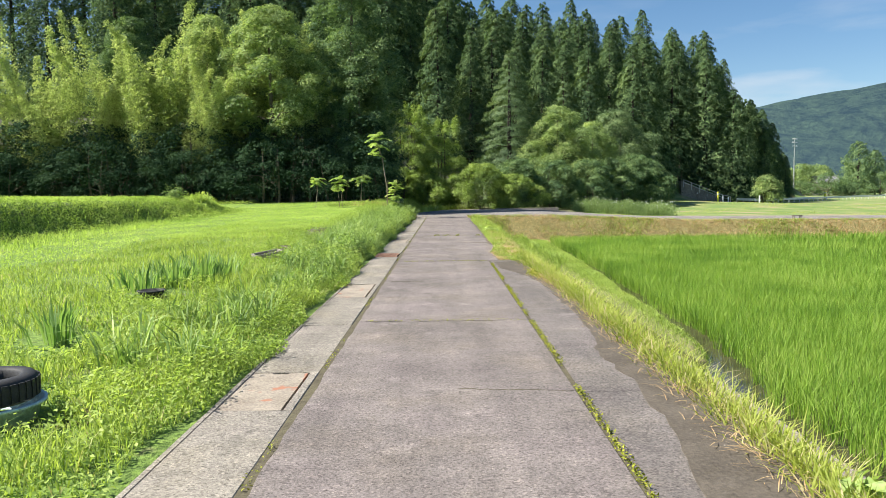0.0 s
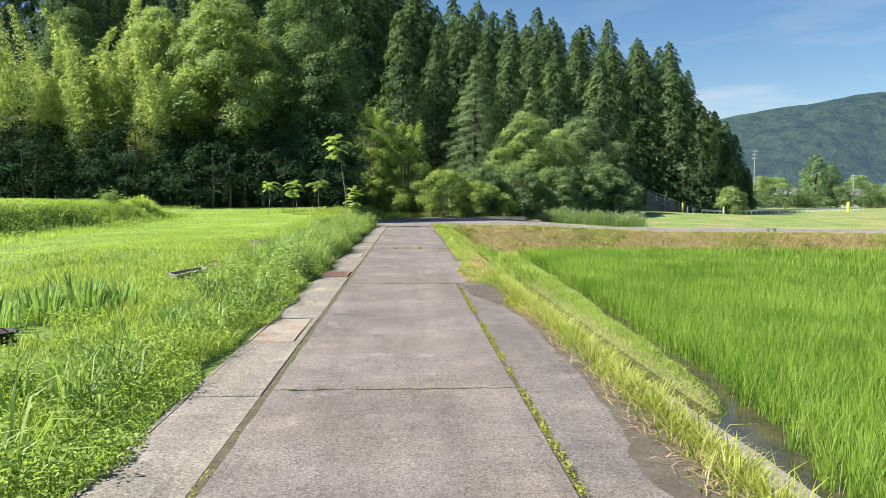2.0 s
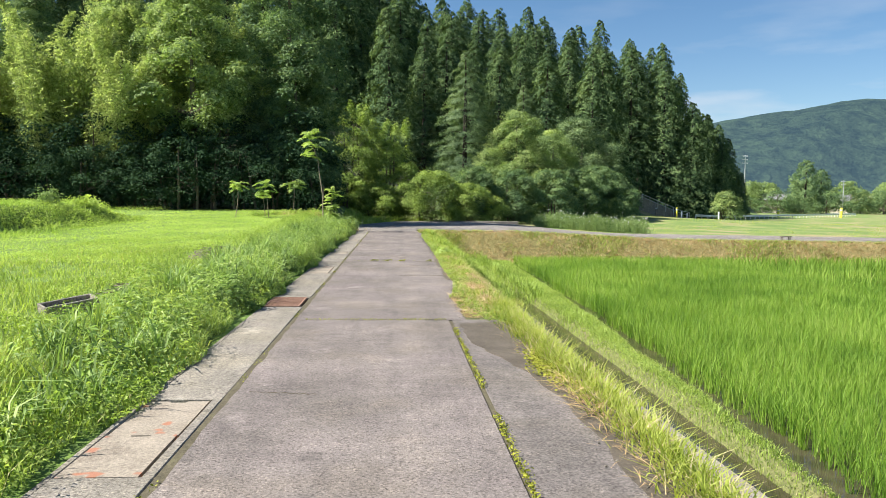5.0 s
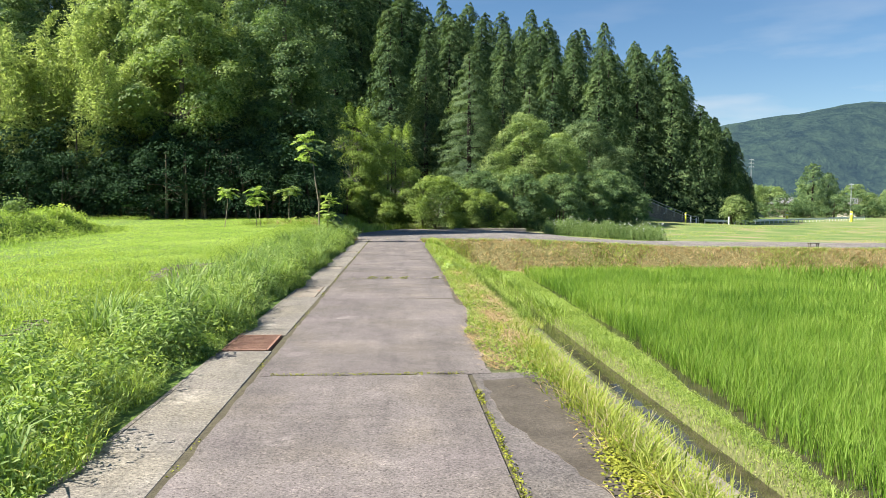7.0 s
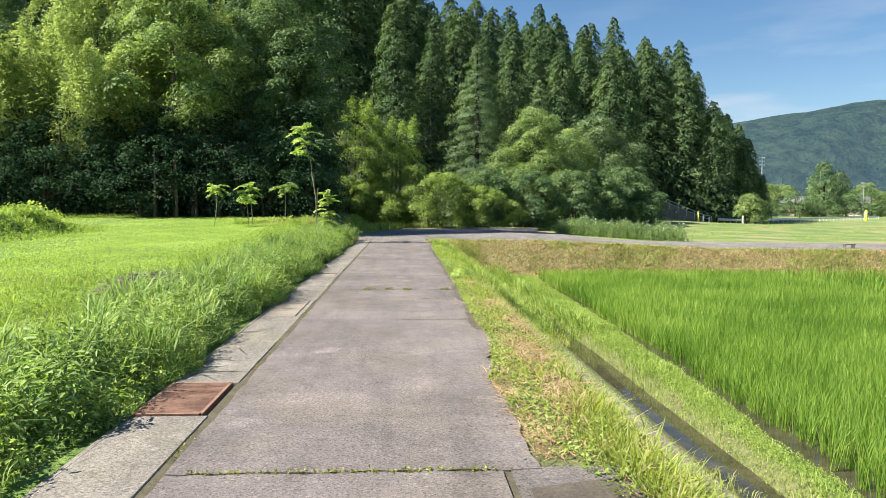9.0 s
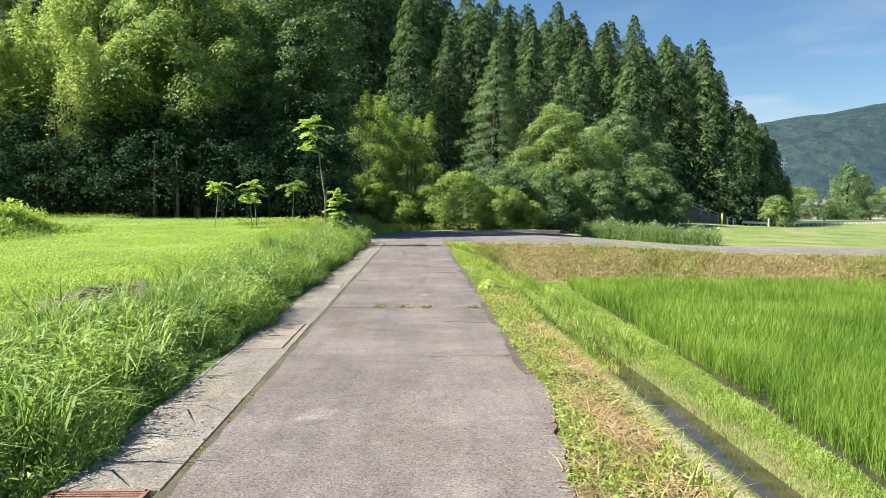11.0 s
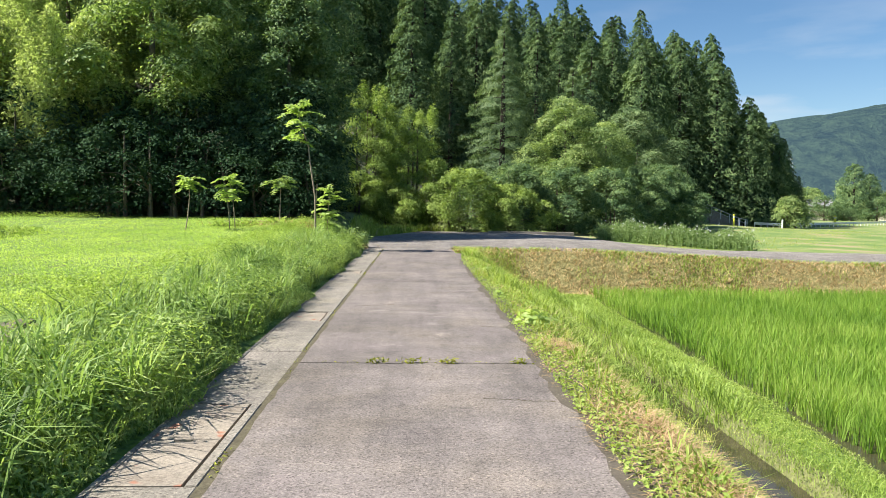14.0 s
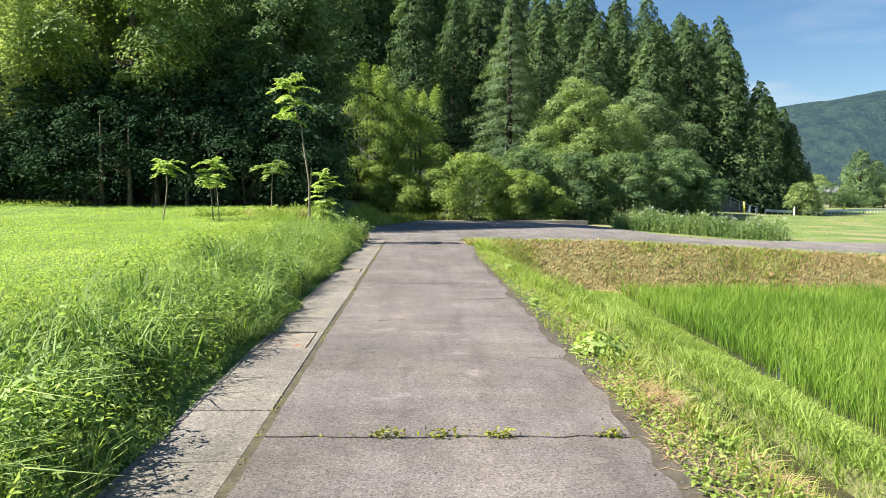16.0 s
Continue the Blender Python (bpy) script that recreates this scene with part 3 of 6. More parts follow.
def build_road():
    road = tagged(new("road"), "narrow worn grey concrete farm road with cracks", "road", kind="structure")
    bed = bmesh.new()
    box(bed, -1.085, -6, -0.2, 1.2, 45.3, -0.012)
    part("joint_bed", bed, M_DARK, road, "dark damp soil in the joints")
    for k, (a, b) in enumerate(zip(CRACKS[:-1], CRACKS[1:])):
        g = 0.012
        if b <= 16.5:
            right = [(ROAD_R - 0.02, a + g), (ROAD_R - 0.02, b - g)]
        else:
            ys = np.arange(a + g, b - g, 0.13)
            r = random.Random(k)
            right = [(right_edge(y) + 0.05 * float(wave(y * 1.3, k, 1.0)) + r.uniform(-0.025, 0.02), y) for y in ys] + [(right_edge(b), b - g)]
        low = jag((ROAD_L, a + g), right[0], 22, 0.022, 40 + k)
        high = jag((ROAD_L, b - g), right[-1], 22, 0.022, 41 + k)
        left = jag((ROAD_L, b - g), (ROAD_L, a + g), max(4, int((b - a) / 0.22)), 0.014, 60 + k)
        outline = low[:-1] + right + list(reversed(high[1:-1])) + left[:-1]
        polygon_slab("slab", outline, -0.12, 0.0, M_ROAD, road)
    # apron on the paddy side
    ys = np.arange(-6, 16.1, 0.3)
    r = random.Random(5)
    base = [1.62, 1.6, 1.62, 1.75, 1.8, 1.85, 1.85, 1.78, 1.72, 1.7, 1.75, 1.6]
    edge = [(float(np.interp(y, np.linspace(-6, 16.1, 12), base)) + 0.1 + r.uniform(-0.05, 0.05), float(y)) for y in ys]
    cut = 5.4
    for lo, hi in ((-6, cut), (cut + 0.01, 16.05)):
        e = [p for p in edge if lo < p[1] < hi]
        polygon_slab("apron_slab", [(ROAD_R + 0.03, lo)] + [(e[0][0], lo)] + e + [(e[-1][0], hi)] + [(ROAD_R + 0.03, hi)], -0.12, -0.004, M_APRON, road)
    # damp silt lying over the apron's outer edge
    for k, (pts) in enumerate((((1.35, 2.2), (1.28, 3.6), (1.42, 4.4), (1.5, 5.6), (1.42, 6.6), (1.55, 7.6), (1.62, 9.2), (1.6, 10.5), (1.62, 12.0), (1.45, 13.2), (1.25, 13.9), (1.12, 14.6), (1.1, 15.7)),)):
        inner = []
        for p, q in zip(pts[:-1], pts[1:]):
            inner += jag(p, q, 6, 0.035, 90 + k + int(p[1] * 10))[:-1]
        outline = inner + [pts[-1], (1.85, 15.9), (1.95, 12), (2.0, 9), (1.95, 6), (1.85, 2.2)]
        polygon_slab("silt", outline, -0.03, 0.004, M_WET, road, "dark damp silt over the concrete")
    # dark damp grit along the broken edge further on
    ys = np.arange(21.0, 41.0, 0.25)
    r = random.Random(12)
    inner = [(right_edge(y) - 0.08 + 0.07 * float(wave(y, 2, 1.4)) + r.uniform(-0.03, 0.03), float(y)) for y in ys]
    outer = [(right_edge(y) + 0.2, float(y)) for y in ys]
    polygon_slab("silt", inner + list(reversed(outer)), -0.03, 0.004, M_WET, road, "dark damp grit along the road's edge")
    # hair cracks running in from the broken edge
    for k, (x0, y0, x1, y1) in enumerate(((0.37, 21.82, 1.4, 21.87), (0.7, 24.15, 1.28, 24.05), (0.97, 5.42, 0.1, 5.5), (1.0, 27.78, 1.46, 27.7), (-0.95, 29.6, -0.2, 29.85), (0.7, 31.6, 1.45, 31.75), (-0.9, 12.4, -0.35, 12.3))):
        line = jag((x0, y0), (x1, y1), 16, 0.018, 300 + k)
        wide = [0.0015 + 0.004 * i / 16 for i in range(17)]
        polygon_slab("crack", [(x, y - w) for (x, y), w in zip(line, wide)] + [(x, y + w) for (x, y), w in reversed(list(zip(line, wide)))], -0.01, 0.003, M_DARK, road, "thin dark crack in the concrete")
    # retaining wall under the apron
    bm = bmesh.new()
    box(bm, 2.06, -6, -1.7, 2.26, 15.5, -0.16, 0.02)
    tagged(part("retaining_wall", bm, M_GUTTER), "grey concrete retaining wall above the ditch", "wall", kind="structure")


def build_crossing():
    xs = np.concatenate([np.arange(-3.2, 16, 0.35), np.arange(16, 90, 2.0)])
    r = random.Random(3)
    near = [(float(x), 45.21 if -1.1 < x < 1.4 else float(crossing_near(x)) - 0.35 * float(1 - smooth01(x, 1.4, 3.5)) + r.uniform(-0.06, 0.06)) for x in xs]
    far = [(float(x), float(crossing_far(x)) + r.uniform(-0.15, 0.15)) for x in xs]
    n = len(xs)
    V = [(x, y, float(falling(x))) for x, y in near] + [(x, y, 0.012 + float(falling(x))) for x, y in far] + [(x, y, float(falling(x)) - 0.12) for x, y in near]
    F = [(i, i + 1, n + i + 1, n + i) for i in range(n - 1)] + [(2 * n + i, 2 * n + i + 1, i + 1, i) for i in range(n - 1)]
    tagged(new("crossing_road", np_mesh("crossing_road", V, F, M_CROSS)), "old grey asphalt road crossing the end of the lane", "road", kind="structure")
    kerb = bmesh.new()
    box(kerb, 4.6, 63.4, -0.22, 10.0, 63.55, 0.1, 0.02)
    tagged(part("kerb", kerb, M_GUTTER), "low pale concrete kerb", "kerb", kind="structure")


GUT_L, GUT_R = -1.68, -1.07
COVERS = [(5.05, 6.12), (10.6, 11.35), (11.37, 12.2), (22.3, 23.1), (23.12, 24.0), (28.2, 29.05), (35.3, 36.0)]
GRATE = (17.25, 18.24)


def build_gutter():
    gutter = tagged(new("gutter"), "weathered concrete roadside gutter with lift-off covers", "gutter", kind="structure")
    bm = bmesh.new()
    box(bm, GUT_L, -6, -0.4, GUT_L + 0.05, 46.5, -0.012, 0.008)
    part("side_wall", bm, M_GUTTER, gutter)
    bm = bmesh.new()
    box(bm, GUT_R - 0.07, -6, -0.4, GUT_R, 46.5, -0.13)
    part("side_wall", bm, M_GUTTER, gutter)
    bm = bmesh.new()
    box(bm, GUT_L + 0.05, -6, -0.42, GUT_R - 0.07, 46.5, -0.3)
    part("channel_floor", bm, M_DARK, gutter)
    inner_l, inner_r = GUT_L + 0.058, GUT_R - 0.095
    holes = sorted(COVERS + [GRATE])
    at = -6.0
    spans = []
    for a, b in holes:
        if a - at > 0.1:
            spans.append((at, a - 0.015))
        at = b + 0.015
    spans.append((at, 46.5))
    for a, b in spans:                                        # long cast stretches, cut at hair joints
        n = max(1, round((b - a) / 2.0))
        for i in range(n):
            p, q = a + (b - a) * i / n, a + (b - a) * (i + 1) / n - 0.008
            bm = bmesh.new()
            box(bm, inner_l - 0.006, p, -0.12, GUT_R, q, -0.006 + 0.004 * math.sin(7 * p), 0.006)
            part("cast_cover", bm, M_GUTTER, gutter)
    for k, (a, b) in enumerate(COVERS):
        z = -0.014 + 0.006 * math.sin(k * 2.3)
        w, y0, y1 = 0.07, a, b
        xm = (inner_l + inner_r) / 2
        # a lid with a hand notch at its far edge
        out = [(inner_l, y0), (inner_r, y0), (inner_r, y1), (xm + w, y1), (xm + w * 0.8, y1 - 0.035), (xm - w * 0.8, y1 - 0.035), (xm - w, y1), (inner_l, y1)]
        bm = bmesh.new()
        box(bm, GUT_R - 0.072, a - 0.012, -0.13, GUT_R, b + 0.012, -0.004, 0.006)
        part("edge_strip", bm, M_GUTTER, gutter)
        polygon_slab("cover_slab", out, -0.12, z, M_COVER, gutter, "stained lift-off concrete cover")
    grate = tagged(new("drain_grate"), "rust-red steel grating over the gutter", "grate")
    a, b = GRATE
    bm = bmesh.new()
    for x in (inner_l - 0.02, GUT_R - 0.075):
        box(bm, x, a, -0.05, x + 0.025, b, 0.006)
    for y in (a, b - 0.025):
        box(bm, inner_l, y, -0.05, GUT_R - 0.06, y + 0.025, 0.006)
    part("frame", bm, M_RUST, grate)
    me = None
    for i in range(32):
        y = a + 0.035 + i * (b - a - 0.055) / 32
        if me is None:
            bm = bmesh.new()
            box(bm, inner_l, 0, -0.045, GUT_R - 0.075, 0.014, 0.004)
            bar = part("bar", bm, M_RUST, grate)
            me = bar.data
            bar.location.y = y
        else:
            bar = child("bar", me, grate)
            bar.location.y = y
    for x in (-1.5, -1.28):
        bm = bmesh.new()
        box(bm, x, a, -0.03, x + 0.012, b, -0.002)
        part("cross_bar", bm, M_RUST, grate)


build_road()
build_crossing()
build_gutter()

tagged(polygon_slab("ditch_wall", [(4.15, -6), (4.4, -6), (4.28, 11), (4.12, 14), (3.86, 20), (3.8, 26.3), (3.55, 26.3), (3.6, 20), (3.88, 14), (4.04, 11)], -2.0, -1.47, M_GUTTER, None), "low grey concrete side wall of the ditch", "wall", kind="structure")

# standing water in the ditch and between the rice
for nm, x0, x1, y0, y1 in (("ditch_water", 4.12, 4.74, 13.0, 41.5), ("paddy_water", 4.3, 60.0, -6.0, 43.5)):
    bm = bmesh.new()
    if nm == "ditch_water":
        vs = [bm.verts.new(c) for c in ((2.2, -6, WATER), (4.6, -6, WATER), (4.6, 41.5, WATER), (2.2, 41.5, WATER))]
    else:
        vs = [bm.verts.new(c) for c in ((4.6, -6, WATER), (60, -6, WATER), (60, 43.5, WATER), (6.0, 43.5, WATER), (4.95, 15.0, WATER), (4.6, 12.8, WATER))]
    bm.faces.new(vs)
    tagged(part(nm, bm, M_WATER), "still brown water reflecting the sky", "water", kind="structure")


# ---- grass and crops ----
def scatter(x0, x1, y0, y1, density):
    n = int((x1 - x0) * (y1 - y0) * density)
    return rng.uniform(x0, x1, n), rng.uniform(y0, y1, n)


def rooted(x, y, sink=0.02):
    return np.stack([x, y, height(x, y) - sink], 1)


def stuff(name, V, F, material, label, category):
    return tagged(new(name, np_mesh(name, V, F, material)), label, category, kind="stuff")


def verge_edge(y):
    """The ragged line at which the left-hand grass meets the gutter."""
    return -1.72 + 0.09 * np.sin(y * 1.1) + 0.06 * np.sin(y * 3.7 + 1)


BARE = [(-4.05, 24.5, 0.65, 1.9), (-3.9, 16.2, 0.5, 0.6), (-3.85, 17.6, 0.4, 0.6), (-4.2, 10.6, 0.45, 0.5), (-3.9, 7.2, 0.5, 0.5), (-3.02, 4.85, 0.42, 0.42), (-3.3, 19.4, 0.3, 0.5)]


def off_bare(x, y):
    keep = np.ones(len(x), bool)
    for cx, cy, a, b in BARE:
        keep &= ((x - cx) / a) ** 2 + ((y - cy) / b) ** 2 > 1 + 0.4 * np.sin(x * 9 + y * 7)
    return keep


def build_left_grass():
    parts = []
    # tall strip along the gutter
    x, y = scatter(-3.4, -1.5, 1.2, 46, 1150)
    k = (x < verge_edge(y)) & off_bare(x, y)
    x, y = x[k], y[k]
    tall = np.interp(y, [1, 8, 14, 22, 40, 46], [0.2, 0.28, 0.38, 0.5, 0.55, 0.55]) * (0.78 + 0.75 * wave(x, y, 1.5, 2)) * np.interp(-x, [1.6, 2.3, 3.4], [0.45, 1.0, 0.7])
    h = tall * rng.uniform(0.5, 1.25, len(x))
    w, lean = rng.uniform(0.005, 0.011, len(x)), rng.uniform(0.2, 0.95, len(x))
    deep = 0.75 * smooth01(y + 2.5 * wave(x, y, 0.5, 7), 13, 20) > rng.uniform(0, 1, len(x))
    parts.append(blades(rooted(x, y)[~deep], h[~deep], w[~deep], lean[~deep]))
    stuff("verge_long_grass", *blades(rooted(x, y)[deep], h[deep], w[deep], lean[deep]), M_VERGE, "long deep green grass along the gutter", "grass")
    # middle of the meadow
    x, y = scatter(-8.5, -3.2, 2.5, 30, 330)
    k = off_bare(x, y)
    x, y = x[k], y[k]
    h = np.interp(y, [2, 12, 20, 30, 47], [0.2, 0.2, 0.2, 0.1, 0.07]) * np.interp(-x, [3.2, 5.5, 8.5], [1.3, 0.95, 0.7]) * (0.8 + 0.5 * wave(x, y, 0.9, 5)) * rng.uniform(0.5, 1.3, len(x))
    parts.append(blades(rooted(x, y), np.maximum(h, 0.03), rng.uniform(0.008, 0.014, len(x)), rng.uniform(0.2, 0.9, len(x))))
    V, F = joined(*parts)
    stuff("meadow_grass", V, F, M_GRASS, "lush bright green roadside grass", "grass")
    x, y = scatter(-30, -8.5, 5, 50.5, 125)
    P = rooted(x, y, -0.01)
    far = x < -12.5
    P[:, 2] += rng.uniform(0, 1, len(x)) * np.where(far, 0.22, 0.04 + 0.06 * np.clip(wave(x, y, 0.5, 3), 0, 1))
    A = leaves(P, rng.normal(0, 0.5, P.shape) + [-0.25, -0.1, 1], rng.uniform(0.035, 0.075, len(x)), 0.35)
    x2, y2 = scatter(-8.5, -2.8, 22, 50.5, 420)
    k = off_bare(x2, y2)
    P = rooted(x2[k], y2[k], -0.01)
    P[:, 2] += rng.uniform(0, 1, len(P)) * 0.07
    B = leaves(P, rng.normal(0, 0.5, P.shape) + [-0.25, -0.1, 1], rng.uniform(0.025, 0.048, len(P)), 0.5)
    x3, y3 = scatter(-11, -2.6, 4, 50, 60)
    k = off_bare(x3, y3)
    C = blades(rooted(x3[k], y3[k]), rng.uniform(0.04, 0.16, k.sum()), 0.012, rng.uniform(0.3, 1.0, k.sum()))
    x4, y4 = scatter(-17, -11, 14, 41.5, 90)
    D = blades(rooted(x4, y4), rng.uniform(0.1, 0.32, len(x4)), 0.018, rng.uniform(0.2, 0.9, len(x4)))
    V, F = joined(A, B, C, D)
    stuff("lawn_grass", V, F, M_LAWN, "short sunlit yellow-green lawn grass", "grass")
    # broad-leaved weeds in drifts
    x, y = scatter(-4.6, -1.5, 1.5, 46, 620)
    k = (x < verge_edge(y)) & off_bare(x, y) & (wave(x, y, 0.75, 1) > -0.1)
    x, y = x[k], y[k]
    top = np.interp(y, [1, 8, 14, 22, 46], [0.18, 0.28, 0.38, 0.48, 0.55]) * (0.8 + 0.75 * wave(x, y, 1.5, 2)) * np.interp(-x, [1.6, 3.2, 4.6], [1.0, 0.9, 0.5])
    P = rooted(x, y)
    P[:, 2] += top * rng.uniform(0.25, 1.1, len(x)) ** 0.7
    N = rng.normal(0, 0.55, (len(x), 3)) + [0, 0, 1]
    V, F = leaves(P, N, rng.uniform(0.03, 0.065, len(x)), 0.38)
    n = 46000
    y = rng.uniform(1.5, 46, n)
    x = verge_edge(y) - np.abs(rng.normal(0, 0.32, n)) + 0.03
    k = (wave(x * 0 + 3, y, 0.55, 4) + rng.uniform(-0.3, 0.3, n) > -0.35) & (rng.uniform(0, 1, n) < np.interp(y, [1, 10, 20], [0.7, 0.8, 1.0]))
    x, y = x[k], y[k]
    top = np.interp(y, [1, 8, 14, 22, 46], [0.2, 0.3, 0.38, 0.5, 0.55]) * (0.9 + 0.6 * wave(x, y, 1.5, 2)) * smooth01(verge_edge(y) + 0.14 - x, 0, 0.62)
    P = rooted(x, y)
    P[:, 2] = np.maximum(P[:, 2], -0.02) + 0.02 + top * rng.uniform(0.0, 1.0, len(x)) ** 0.6
    low = y < 13.5 + 2.0 * wave(x, y, 0.8, 5)
    lap = leaves(P[low], rng.normal(0, 0.45, (low.sum(), 3)) + [0.2, 0, 1], rng.uniform(0.022, 0.05, low.sum()), 0.55)
    W = leaves(P[~low], rng.normal(0, 0.5, (len(P) - low.sum(), 3)) + [0.3, 0, 0.9], rng.uniform(0.03, 0.075, len(P) - low.sum()), 0.32)
    # mounded plants, leafy to the ground, leaning out over the gutter
    Q, M = [], []
    for i in range(400):
        ty = rng.uniform(12.5, 46) if i < 130 else rng.uniform(16, 46)
        tx = float(verge_edge(ty)) - abs(rng.normal(0.05, 0.5)) - 0.17
        R = rng.uniform(0.16, 0.36) * float(np.interp(ty, [6, 14, 20], [0.7, 0.9, 1.0]))
        H = R * rng.uniform(1.2, 2.1)
        d = rng.normal(size=(190, 3))
        d[:, 2] = np.abs(d[:, 2])
        d /= np.linalg.norm(d, axis=1, keepdims=True)
        c = np.array([tx - 0.3 * R, ty, max(float(height(tx, ty)), -0.02)])
        Q.append(c + d * [R, R, H] * rng.uniform(0.55, 1.12, (190, 1)))
        M.append(d + rng.normal(0, 0.35, d.shape) + [0, 0, 0.35])
    Q, M = np.concatenate(Q), np.concatenate(M)
    W = joined(W, leaves(Q, M, rng.uniform(0.04, 0.1, len(Q)), 0.34))
    stuff("verge_weeds", *W, M_VERGE, "bushy green mugwort hanging over the gutter", "weeds")
    V, F = joined((V, F), lap)
    # leafy face of the terrace at the meadow's far side
    y = rng.uniform(13, 41, 15000)
    x = -13.2 + 1.6 * smooth01(y, 22, 38) + rng.normal(-0.25, 0.55, len(y))
    P = rooted(x, y, 0.0)
    P[:, 2] += rng.uniform(0, 1, len(y)) * (0.16 + 0.16 * wave(x, y, 0.9, 6))
    V, F = joined((V, F), leaves(P, rng.normal(0, 0.5, P.shape) + [0.25, 0, 1], rng.uniform(0.06, 0.13, len(y)), 0.45))
    stuff("roadside_weeds", V, F, M_HERB, "leafy green weeds among the grass", "weeds")
    # arching tussocks over the gutter
    roots, hh = [], []
    for _ in range(330):
        ty = rng.uniform(6, 45) if _ < 210 else rng.uniform(17, 33)
        tx = float(verge_edge(ty)) - rng.uniform(0.28, 1.4)
        n = rng.integers(14, 34)
        roots.append(np.stack([tx + rng.normal(0, 0.07, n), ty + rng.normal(0, 0.07, n)], 1))
        hh.append(np.full(n, rng.uniform(0.4, 0.68) + 0.2 * (ty > 17)))
    R = np.concatenate(roots)
    H = np.concatenate(hh) * rng.uniform(0.7, 1.15, len(R))
    V, F = blades(rooted(R[:, 0], R[:, 1]), H, rng.uniform(0.01, 0.021, len(R)), rng.uniform(0.25, 0.95, len(R)), 0.55)
    stuff("grass_tussocks", V, F, M_VERGE, "long arching green grass tussocks", "grass")


def build_rice():
    def edge(y):
        return np.where(y < 12.5, 4.5 + 0.6 * smooth01(y, 9.5, 12.5), bund_right(y) + 0.22)
    hx, hy = np.meshgrid(np.arange(4.4, 16.5, 0.28), np.arange(-1.0, 43.6, 0.17))
    hx, hy = hx.ravel() + rng.normal(0, 0.035, hx.size), hy.ravel() + rng.normal(0, 0.035, hx.size)
    k = hx > edge(hy)
    hx, hy = hx[k], hy[k]
    near = (hy < 30) & (hx < 11)
    reps = np.where(near, 20, 11)
    x, y = np.repeat(hx, reps), np.repeat(hy, reps)
    wide = np.repeat(np.where(near, 1.0, 1.5), reps)
    x, y = x + rng.normal(0, 0.035, len(x)), y + rng.normal(0, 0.035, len(y))
    R = np.stack([x, y, np.full(len(x), PADDY)], 1)
    h = rng.uniform(0.44, 0.64, len(x)) * (1 + 0.05 * wave(x, y, 0.5, 4))
    A = blades(R, h, 0.0095 * wide, rng.uniform(0.08, 0.58, len(x)), 0.3)
    x, y = scatter(16.3, 62, -1, 43.6, 42)
    h = rng.uniform(0.45, 0.68, len(x))
    B = blades(np.stack([x, y, np.full(len(x), PADDY)], 1), h, 0.03, rng.uniform(0.05, 0.5, len(x)), 0.25)
    V, F = joined(A, B)
    stuff("rice_plants", V, F, M_RICE, "dense young green rice standing in a flooded paddy", "rice")


STRAW = [(1.9, 23.3, 0.15, 0.55, 1100), (1.72, 19.3, 0.16, 0.6, 900), (1.95, 21.6, 0.17, 0.6, 1300), (2.05, 24.9, 0.12, 0.3, 250), (1.72, 17.6, 0.16, 0.5, 600), (1.8, 26.3, 0.12, 0.4, 400), (1.75, 12.2, 0.05, 0.5, 200)]


def off_straw(x, y):
    keep = np.ones(len(x), bool)
    for cx, cy, a, b, _ in STRAW:
        keep &= (((x - cx) / (1.15 * a)) ** 2 + ((y - cy) / (1.15 * b)) ** 2 > 1) | (rng.uniform(0, 1, len(x)) < 0.12)
    return keep


